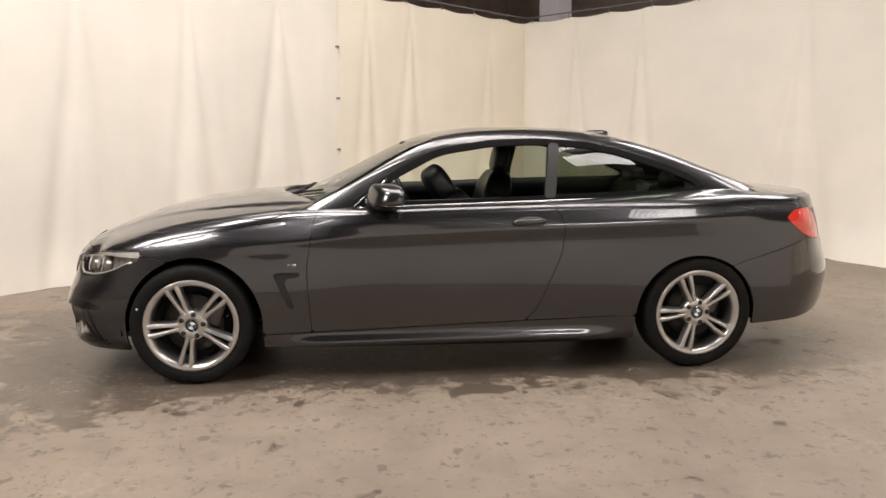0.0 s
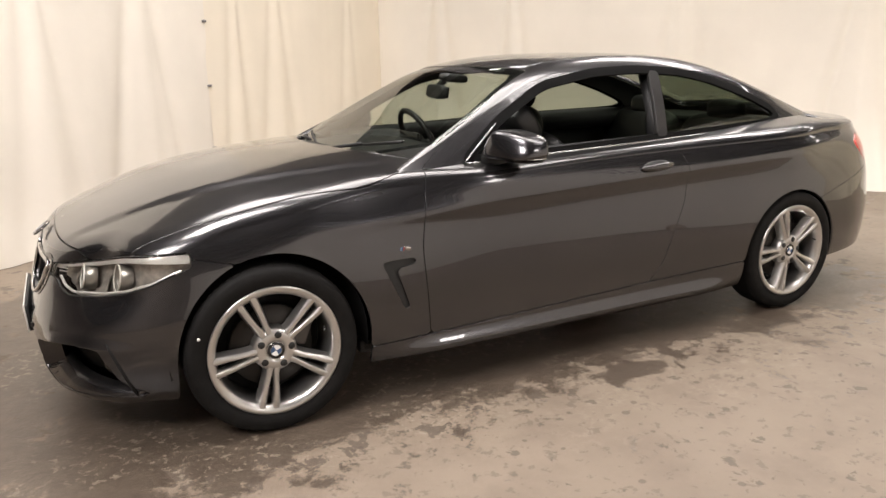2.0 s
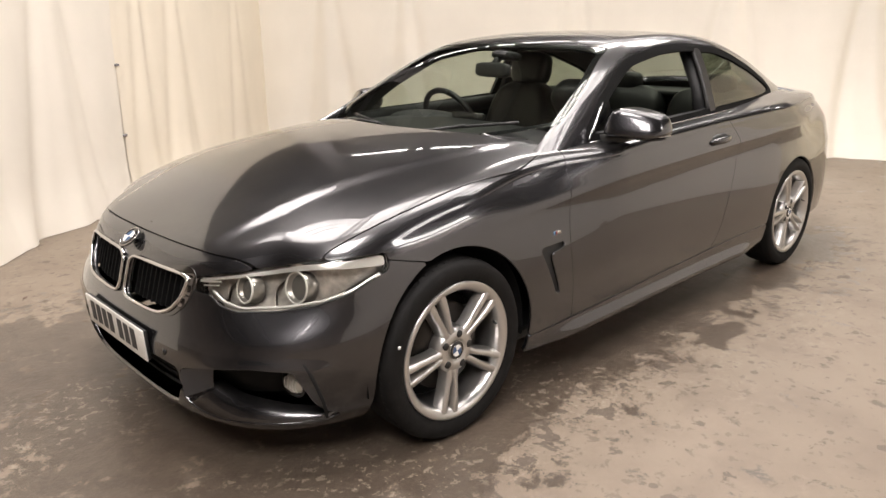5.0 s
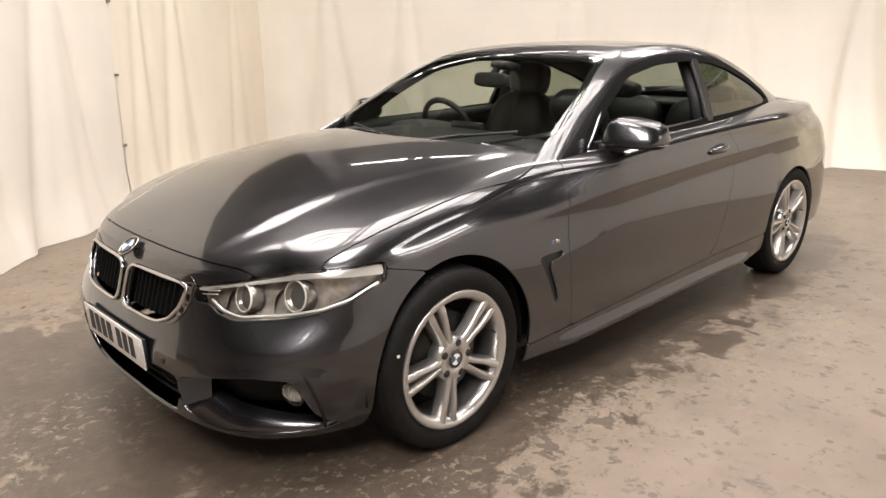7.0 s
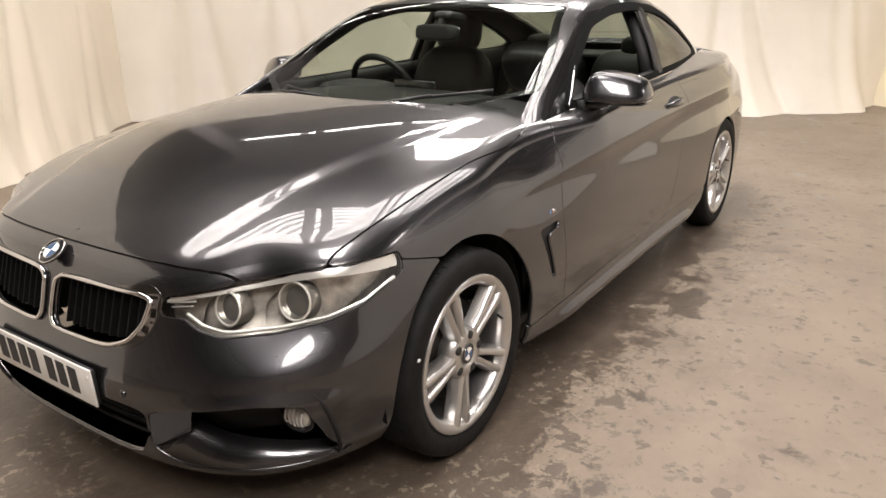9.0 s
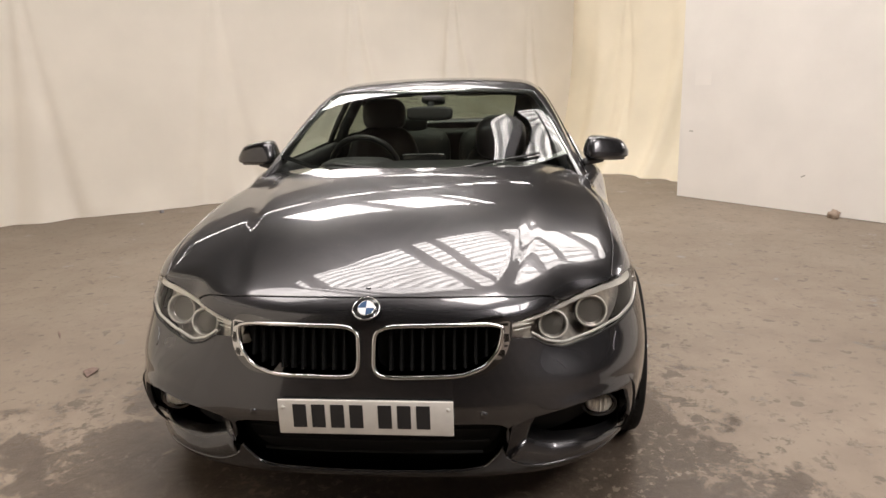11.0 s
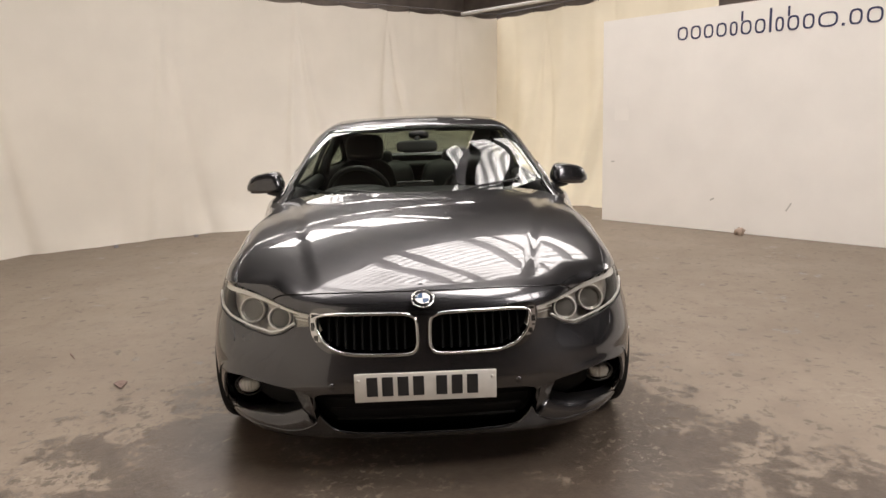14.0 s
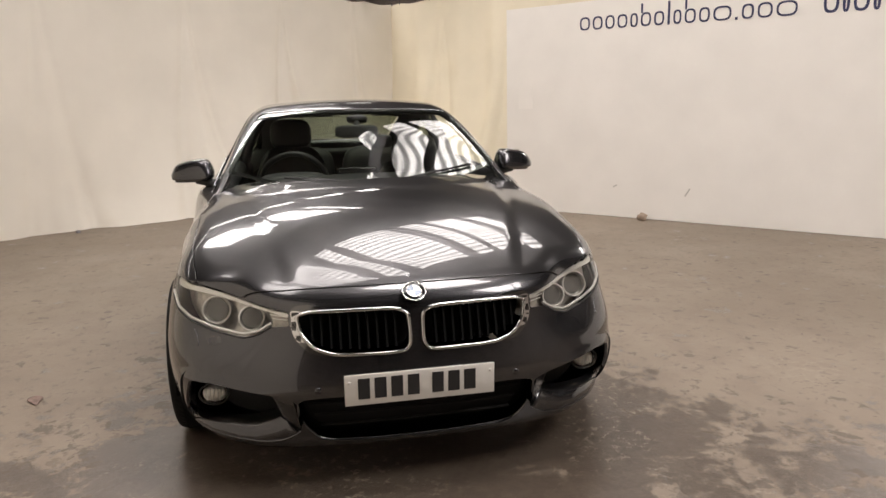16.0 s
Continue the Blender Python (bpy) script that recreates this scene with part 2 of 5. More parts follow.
M_WHITE = mat("white_enamel", (0.8, 0.8, 0.8), 0.2)
M_PLATE = mat("white_plate", (0.72, 0.70, 0.66), 0.35, var=0.04, scale=30)
M_BARS = mat("dark_characters", (0.02, 0.02, 0.022), 0.5)
M_CALIPER = mat("caliper_iron", (0.10, 0.09, 0.085), 0.6, 0.4)
M_LINER = mat("arch_liner_felt", (0.006, 0.006, 0.006), 0.95, Specular_IOR_Level=0.1)
M_POLE = mat("white_pole", (0.6, 0.58, 0.55), 0.5)
M_INK = mat("navy_lettering", (0.035, 0.04, 0.10), 0.5)
M_PAPER = mat("old_tape", (0.55, 0.52, 0.47), 0.8)
M_STONE = mat("rubble", (0.35, 0.27, 0.21), 0.9, var=0.3, scale=40)
M_LEAF = mat("dead_leaf", (0.17, 0.115, 0.095), 0.8, var=0.3, scale=60)
M_COLUMN = mat("column_paint", (0.42, 0.40, 0.42), 0.6)
M_DASH = mat("dash_plastic", (0.035, 0.035, 0.036), 0.55, bump=0.1, bscale=300)


# ---------- mesh helpers ----------
def thing(name, label, category, group="", kind="", m=None):
    e = new(name)
    if m is not None:
        e.matrix_world = m
    return tagged(e, label, category, group, kind)


def part(name, bm, material, parent=None, label="", smooth=True, m=None):
    me = bpy.data.meshes.new(name)
    bm.to_mesh(me)
    bm.free()
    me.materials.append(material)
    if smooth:
        me.shade_smooth()
    ob = new(name, me)
    if parent is not None:
        ob.parent = parent
    if m is not None:
        ob.matrix_basis = m
    if label:
        ob["label"] = label
    return ob


def box(bm, c, s, bevel=0.0, seg=2, m=None):
    r = bmesh.ops.create_cube(bm, size=1)
    vs = r["verts"]
    bmesh.ops.scale(bm, vec=s, verts=vs)
    if bevel:
        es = list({e for v in vs for e in v.link_edges})
        q = bmesh.ops.bevel(bm, geom=es, offset=bevel, segments=seg, affect="EDGES", profile=0.5)
        vs = list({v for f in q["faces"] for v in f.verts} | {v for v in vs if v.is_valid})
    if m is not None:
        bmesh.ops.transform(bm, matrix=m, verts=vs)
    bmesh.ops.translate(bm, vec=c, verts=vs)
    return vs


def boxed(c, s, bevel=0.0, seg=2, m=None):
    bm = bmesh.new()
    box(bm, c, s, bevel, seg, m)
    return bm


def lathe(profile, n=64, axis="y"):
    """Turns (radius, height) pairs round an axis."""
    bm = bmesh.new()
    rings = []
    for k in range(n):
        a = 2 * math.pi * k / n
        ring = []
        for r, h in profile:
            p = (r * math.cos(a), h, r * math.sin(a)) if axis == "y" else (r * math.cos(a), r * math.sin(a), h)
            ring.append(bm.verts.new(p))
        rings.append(ring)
    for k in range(n):
        a, b = rings[k], rings[(k + 1) % n]
        for i in range(len(profile) - 1):
            bm.faces.new((a[i], a[i + 1], b[i + 1], b[i]))
    bmesh.ops.remove_doubles(bm, verts=bm.verts, dist=1e-5)
    bmesh.ops.recalc_face_normals(bm, faces=bm.faces)
    return bm


def tube(points, r, n=8, cyclic=False):
    """A round bar along a line of points."""
    bm = bmesh.new()
    pts = [Vector(p) for p in points]
    rings = []
    for i, p in enumerate(pts):
        a = pts[i - 1] if (i or cyclic) else p
        b = pts[(i + 1) % len(pts)] if (i < len(pts) - 1 or cyclic) else p
        d = (b - a).normalized()
        u = d.cross(Vector((0.13, 0.2, 1))).normalized()
        w = d.cross(u)
        rad = r[i] if isinstance(r, (list, tuple)) else r
        rings.append([bm.verts.new(p + rad * (math.cos(2 * math.pi * k / n) * u + math.sin(2 * math.pi * k / n) * w)) for k in range(n)])
    m = len(rings)
    for i in range(m if cyclic else m - 1):
        for k in range(n):
            bm.faces.new((rings[i][k], rings[i][(k + 1) % n], rings[(i + 1) % m][(k + 1) % n], rings[(i + 1) % m][k]))
    if not cyclic:
        bm.faces.new(rings[0][::-1])
        bm.faces.new(rings[-1])
    bmesh.ops.recalc_face_normals(bm, faces=bm.faces)
    return bm


def spline(*knots):
    """A natural cubic through (x, value) pairs, straight beyond its ends."""
    xs, ys = np.array([k[0] for k in knots], float), np.array([k[1] for k in knots], float)
    n = len(xs)
    h = np.diff(xs)
    A, r = np.eye(n), np.zeros(n)
    for i in range(1, n - 1):
        A[i, i - 1], A[i, i], A[i, i + 1] = h[i - 1], 2 * (h[i - 1] + h[i]), h[i]
        r[i] = 6 * ((ys[i + 1] - ys[i]) / h[i] - (ys[i] - ys[i - 1]) / h[i - 1])
    m2 = np.linalg.solve(A, r)

    def f(x):
        x = np.asarray(x, float)
        xc = np.clip(x, xs[0], xs[-1])
        i = np.clip(np.searchsorted(xs, xc) - 1, 0, n - 2)
        a, b = xs[i + 1] - xc, xc - xs[i]
        v = (m2[i] * a ** 3 + m2[i + 1] * b ** 3) / (6 * h[i]) + (ys[i] / h[i] - m2[i] * h[i] / 6) * a + (ys[i + 1] / h[i] - m2[i + 1] * h[i] / 6) * b
        s0 = (ys[1] - ys[0]) / h[0] - h[0] * m2[1] / 6
        s1 = (ys[-1] - ys[-2]) / h[-1] + h[-1] * m2[-2] / 6
        return v + np.where(x < xs[0], (x - xs[0]) * s0, 0) + np.where(x > xs[-1], (x - xs[-1]) * s1, 0)
    return f


def sstep(a, b, x):
    t = np.clip((x - a) / (b - a), 0, 1)
    return t * t * (3 - 2 * t)


def inside(poly, grow=0.0):
    """Signed distance to a closed outline, positive inside it."""
    P = np.array(poly, float)
    Q = np.roll(P, -1, axis=0)

    def f(x, y):
        x, y = np.asarray(x, float), np.asarray(y, float)
        best = np.full(x.shape, 1e9)
        ins = np.zeros(x.shape, bool)
        for (ax, ay), (bx, by) in zip(P, Q):
            dx, dy = bx - ax, by - ay
            t = np.clip(((x - ax) * dx + (y - ay) * dy) / (dx * dx + dy * dy + 1e-12), 0, 1)
            best = np.minimum(best, np.hypot(x - ax - t * dx, y - ay - t * dy))
            c = ((ay > y) != (by > y)) & (x < (bx - ax) * (y - ay) / (by - ay + 1e-12) + ax)
            ins ^= c
        return np.where(ins, best, -best) + grow
    return f


def rounded(poly, n=6, r=0.3):
    """Cuts an outline's corners round."""
    out = []
    for i, p in enumerate(poly):
        a, b = np.array(poly[i - 1], float), np.array(poly[(i + 1) % len(poly)], float)
        p = np.array(p, float)
        p0, p1 = p + (a - p) * r, p + (b - p) * r
        for k in range(n + 1):
            t = k / n
            out.append(tuple((1 - t) ** 2 * p0 + 2 * t * (1 - t) * p + t * t * p1))
    return out


# ---------- the car's master surfaces (nose at -x, half with y > 0, mirrored) ----------
XN, XT, LN, LT = -2.205, 2.495, 0.80, 0.66
half_w = spline((-2.2, 0.90), (-1.9, 0.902), (-1.4, 0.910), (-0.9, 0.914), (0.0, 0.902), (0.6, 0.900), (1.3, 0.910), (1.7, 0.888), (2.1, 0.845), (2.46, 0.80))


def plan(x):
    f = np.clip((x - XN) / LN, 0, 1)
    r = np.clip((XT - x) / LT, 0, 1)
    return half_w(x) * np.power(1 - np.power(1 - f, 3.1), 1 / 3.1) * np.power(1 - np.power(1 - r, 2.6), 1 / 2.6)


_th = np.linspace(0, 1, 1500)
_xs = np.concatenate([XN + LN * 0.97 * (1 - np.cos(_th * math.pi / 2)) ** 1.2, np.linspace(XN + LN * 0.97, XT - LT, 1500)[1:], XT - LT * (1 - np.sin(_th * math.pi / 2)) ** 1.5 * 1.0][0:3])
_xs = np.unique(np.clip(_xs, XN, XT))
_ys = plan(_xs)
_ln = np.concatenate([[0], np.cumsum(np.hypot(np.diff(_xs), np.diff(_ys)))])
_ln /= _ln[-1]
_gs = np.linspace(0, 1, 1600)
_gx, _gy = np.interp(_gs, _ln, _xs), np.interp(_gs, _ln, _ys)
_tx, _ty = np.gradient(_gx), np.gradient(_gy)
_tx[0], _ty[0], _tx[-1], _ty[-1] = 0, 1, 0, -1
_k = np.ones(9) / 9
_tx = np.concatenate([_tx[:4], np.convolve(_tx / np.hypot(_tx, _ty), _k, "valid"), _tx[-4:]])
_ty = np.concatenate([_ty[:4], np.convolve(_ty / np.maximum(1e-9, np.hypot(np.gradient(_gx), np.gradient(_gy))), _k, "valid"), _ty[-4:]])
_l = np.hypot(_tx, _ty)
_nx, _ny = -_ty / _l, _tx / _l


def outline(s):
    return (np.interp(s, _gs, _gx), np.interp(s, _gs, _gy), np.interp(s, _gs, _nx), np.interp(s, _gs, _ny))


d_front = spline((0.10, 0.16), (0.16, 0.06), (0.22, 0.02), (0.30, 0.003), (0.42, 0.0), (0.50, 0.025), (0.60, 0.055), (0.68, 0.085), (0.76, 0.13))
d_side = spline((0.12, 0.09), (0.2, 0.036), (0.3, 0.008), (0.42, 0.0), (0.55, 0.003), (0.68, 0.009), (0.76, 0.010), (0.82, 0.005), (0.86, 0.011), (0.90, 0.030), (0.98, 0.085))
d_wing = spline((0.12, 0.09), (0.2, 0.036), (0.3, 0.008), (0.42, 0.0), (0.55, 0.006), (0.64, 0.017), (0.70, 0.028), (0.76, 0.045), (0.80, 0.064), (0.84, 0.094), (0.88, 0.134), (0.94, 0.20))
d_rear = spline((0.2, 0.12), (0.27, 0.05), (0.4, 0.005), (0.55, 0.0), (0.62, 0.02), (0.70, 0.045), (0.8, 0.05), (0.95, 0.07))
z_low = spline((-2.2, 0.168), (-1.9, 0.170), (-1.75, 0.17), (-1.0, 0.19), (1.0, 0.185), (1.75, 0.245), (2.1, 0.27), (2.46, 0.33))
z_edge = spline((-2.2, 0.60), (-2.0, 0.680), (-1.85, 0.728), (-1.7, 0.780), (-1.55, 0.822), (-1.4, 0.852), (-1.0, 0.900), (-0.6, 0.925), (0.0, 0.942), (0.6, 0.957), (1.3, 0.974), (1.8, 0.968), (2.2, 0.95), (2.44, 0.935))
z_mid = spline((-2.2, 0.652), (-2.13, 0.693), (-2.06, 0.728), (-1.9, 0.80), (-1.7, 0.874), (-1.28, 0.952), (-0.89, 0.984), (-0.5, 0.99), (0.2, 1.0), (1.2, 1.05), (1.7, 1.06), (2.05, 1.010), (2.3, 0.987), (2.48, 0.975))
roll_w = spline((-2.2, 0.09), (-1.8, 0.108), (-1.3, 0.098), (-0.7, 0.06), (0.3, 0.04), (1.0, 0.06), (1.8, 0.07), (2.44, 0.05))
crease_z = spline((-1.1, 0.755), (0.0, 0.80), (1.0, 0.845), (1.9, 0.90))
dome_y = spline((-2.1, 0.37), (-1.7, 0.47), (-1.2, 0.56), (-0.8, 0.61))


step_z = spline((-2.20, 0.385), (-2.185, 0.400), (-2.155, 0.419), (-2.10, 0.437), (-2.0, 0.437), (-1.9, 0.43))


def inset(nx, x, z):
    wf = sstep(0.30, 0.95, -nx)
    wr = sstep(0.30, 0.95, nx)
    d = d_side(z) * (1 - wf - wr) + d_front(z) * wf + d_rear(z) * wr
    # the lamps and the wing tops sweep back more than the bumper
    c = nx * nx * (1 - nx * nx) * 4
    d = d + 0.062 * sstep(0.46, 0.62, z) * c * (nx < 0)
    # the wings lean in towards the bonnet, and the haunches towards the tail lamps
    side = 1 - nx * nx
    d = d + (d_wing(z) * (1 + 0.65 * (1 - sstep(-1.6, -1.2, x))) - d_side(z)) * (1 - sstep(-1.05, -0.40, x)) * side
    d = d + 0.075 * sstep(0.66, 0.96, z) * sstep(1.3, 2.1, x) * (0.4 + 0.6 * side)
    q = np.abs(z - crease_z(x))
    d = d + 0.009 * (1 - np.exp(-(q / 0.034) ** 2)) * np.exp(-(q / 0.16) ** 2) * sstep(-1.35, -0.9, x) * (1 - sstep(1.6, 2.0, x))
    # the skirt stands a little proud between the wheels
    d = d - 0.042 * np.exp(-((z - 0.205) / 0.042) ** 2) * sstep(-1.1, -0.7, x) * (1 - sstep(0.7, 1.1, x))
    # below a line over the fog lamp pockets the bumper steps out, and fades back at the blade
    fr = (1 - sstep(-1.95, -1.83, x)) * sstep(0.02, 0.10, 1 - np.abs(nx))
    line = step_z(x)
    d = d - 0.010 * sstep(line + 0.008, line - 0.034, z) * sstep(0.20, 0.30, z) * fr
    return d


def top_z(x, y, ye):
    r = np.abs(y) / 0.80
    z = z_edge(x) + (z_mid(x) - z_edge(x)) * (1 - r ** 2.4)
    w = (1 - sstep(-1.0, -0.7, x)) * sstep(-2.13, -1.95, x)
    z = z + w * 0.008 * (sstep(-0.05, 0.015, dome_y(x) - np.abs(y)) - 0.5)
    return z


def edge_line(s):
    x, y, nx, ny = outline(s)
    e = roll_w(x)
    d = inset(nx, x, z_edge(x) - 0.6 * e - 0.012)
    zt = top_z(x - nx * (d + e), np.maximum(y - ny * (d + e), 0), 1) - 0.6 * e - 0.012
    d = inset(nx, x, zt)
    return x, y, nx, ny, e, zt, d


_ex, _ey, _enx, _eny, _ee, _ezt, _ed = edge_line(_gs)
_E_x, _E_y = _ex - _enx * (_ed + _ee), _ey - _eny * (_ed + _ee)
_E_y[0] = _E_y[-1] = 0.0
_ordr = np.argsort(_E_x)


def body(s, v):
    """The shell below the glass: v 0..1 side wall, 1..2 rolled shoulder, 2..3 top."""
    s, v = np.asarray(s, float), np.asarray(v, float)
    x, y, nx, ny, e, zt, d1 = edge_line(s)
    zb = z_low(x)
    v0, v1, v2 = np.clip(v, 0, 1), np.clip(v - 1, 0, 1), np.clip(v - 2, 0, 1)
    z = zb + (zt - zb) * v0
    d = inset(nx, x, z)
    ax, ay = x - nx * d, y - ny * d
    # shoulder
    ex, ey = x - nx * (d1 + e), y - ny * (d1 + e)
    ye = np.maximum(ey, 0)
    ez = top_z(ex, ye, np.maximum(ye, 0.02))
    cx, cy = x - nx * (d1 + 0.18 * e), y - ny * (d1 + 0.18 * e)
    cz = np.maximum(top_z(cx, np.maximum(cy, 0), 1), zt + 0.25 * (ez - zt))
    bx = (1 - v1) ** 2 * (x - nx * d1) + 2 * v1 * (1 - v1) * cx + v1 ** 2 * ex
    by = (1 - v1) ** 2 * (y - ny * d1) + 2 * v1 * (1 - v1) * cy + v1 ** 2 * ey
    bz = (1 - v1) ** 2 * zt + 2 * v1 * (1 - v1) * cz + v1 ** 2 * ez
    # top
    ty = ye * (1 - v2)
    tz = top_z(ex, ty, np.maximum(ye, 0.02))
    lo, mi = v <= 1, (v > 1) & (v <= 2)
    X = np.where(lo, ax, np.where(mi, bx, ex))
    Y = np.where(lo, ay, np.where(mi, by, ty))
    Z = np.where(lo, z, np.where(mi, bz, tz))
    return np.stack([X, np.maximum(Y, 0), Z], -1)


belt_y = spline((-1.1, 0.80), (-0.6, 0.79), (0.0, 0.778), (0.6, 0.768), (1.0, 0.738), (1.44, 0.678), (1.9, 0.60), (2.1, 0.56))
rail_y = spline((-1.1, 0.80), (-0.75, 0.728), (-0.4, 0.653), (-0.1, 0.598), (0.3, 0.574), (0.8, 0.562), (1.4, 0.535), (1.9, 0.51), (2.1, 0.50))
rail_z = spline((-1.1, 0.80), (-0.75, 0.965), (-0.4, 1.155), (-0.1, 1.288), (0.2, 1.334), (0.5, 1.346), (0.9, 1.318), (1.4, 1.196), (1.9, 1.018), (2.1, 0.955))
roof_z = spline((-1.1, 0.86), (-0.9, 0.952), (-0.5, 1.142), (-0.2, 1.288), (0.0, 1.345), (0.3, 1.372), (0.6, 1.372), (0.95, 1.345), (1.3, 1.258), (1.7, 1.115), (2.0, 1.005), (2.1, 0.965))
X0, X1 = -1.05, 2.05


def cabin(u, v):
    """The glasshouse: v 0..1 side, 1..2 rail, 2..3 roof."""
    u, v = np.asarray(u, float), np.asarray(v, float)
    x = X0 + (X1 - X0) * u
    by, ry, rz, cz = belt_y(x), rail_y(x), rail_z(x), roof_z(x)
    bz = z_edge(x) - 0.02
    rz = np.maximum(rz, bz + 0.004)
    v0, v1, v2 = np.clip(v, 0, 1), np.clip(v - 1, 0, 1), np.clip(v - 2, 0, 1)
    k = 0.16
    def side(t):
        return by + (ry - by) * t + 0.018 * 4 * t * (1 - t) * np.clip((rz - bz) / 0.3, 0, 1), bz + (rz - bz) * t
    def roof(t):
        q = 1 - t
        return ry * q, cz - (cz - rz) * q ** 2.4
    sy, sz = side(v0 * (1 - k))
    p0y, p0z = side(np.full_like(x, 1 - k))
    p2y, p2z = roof(np.full_like(x, k))
    fy = (1 - v1) ** 2 * p0y + 2 * v1 * (1 - v1) * ry + v1 ** 2 * p2y
    fz = (1 - v1) ** 2 * p0z + 2 * v1 * (1 - v1) * rz + v1 ** 2 * p2z
    ty, tz = roof(k + (1 - k) * v2)
    lo, mi = v <= 1, (v > 1) & (v <= 2)
    Y = np.where(lo, sy, np.where(mi, fy, ty))
    Z = np.where(lo, sz, np.where(mi, fz, tz))
    return np.stack([x + 0 * v, Y, Z], -1)


def normals(surf, u, v, eps=2e-4):
    a = surf(np.clip(u + eps, 0, 1), v) - surf(np.clip(u - eps, 0, 1), v)
    vb = np.where(np.abs(v - np.round(v)) < 2 * eps, 0, 1) * 0 + eps
    b = surf(u, np.clip(v + vb, 0, 3)) - surf(u, np.clip(v - vb, 0, 3))
    n = np.cross(a, b)
    l = np.linalg.norm(n, axis=-1, keepdims=True)
    n = n / np.maximum(l, 1e-12)
    if surf is body:
        p = surf(u, v)
        h = 1e-3
        gx = (top_z(p[..., 0] + h, p[..., 1], 1) - top_z(p[..., 0] - h, p[..., 1], 1)) / (2 * h)
        gy = (top_z(p[..., 0], p[..., 1] + h, 1) - top_z(p[..., 0], np.maximum(p[..., 1] - h, -p[..., 1] + h), 1)) / (2 * h)
        gy = np.where(p[..., 1] < h, 0, gy)
        t = np.stack([-gx, -gy, np.ones_like(gx)], -1)
        sgn = np.where(np.sum(n * t, -1, keepdims=True) < 0, -1.0, 1.0)
        sgn = -1.0 if np.sum(np.where((v > 1.2) & (v < 2), n[..., 2], 0)) < 0 else 1.0
        t = t * sgn
        n = np.where((v > 2.0 - 1e-6)[..., None], t / np.linalg.norm(t, axis=-1, keepdims=True), n)
    n[..., 1] = np.where(np.abs(surf(u, v)[..., 1]) < 1e-6, 0, n[..., 1])
    return n / np.maximum(np.linalg.norm(n, axis=-1, keepdims=True), 1e-9)


S_LINES = np.linspace(0, 1, 341)
V_LINES = np.concatenate([np.linspace(0, 1, 67), np.linspace(1, 2, 17)[1:], np.linspace(2, 3, 33)[1:]])
U_LINES = np.linspace(0, 1, 181)
C_LINES = np.concatenate([np.linspace(0, 1, 25), np.linspace(1, 2, 9)[1:], np.linspace(2, 3, 25)[1:]])


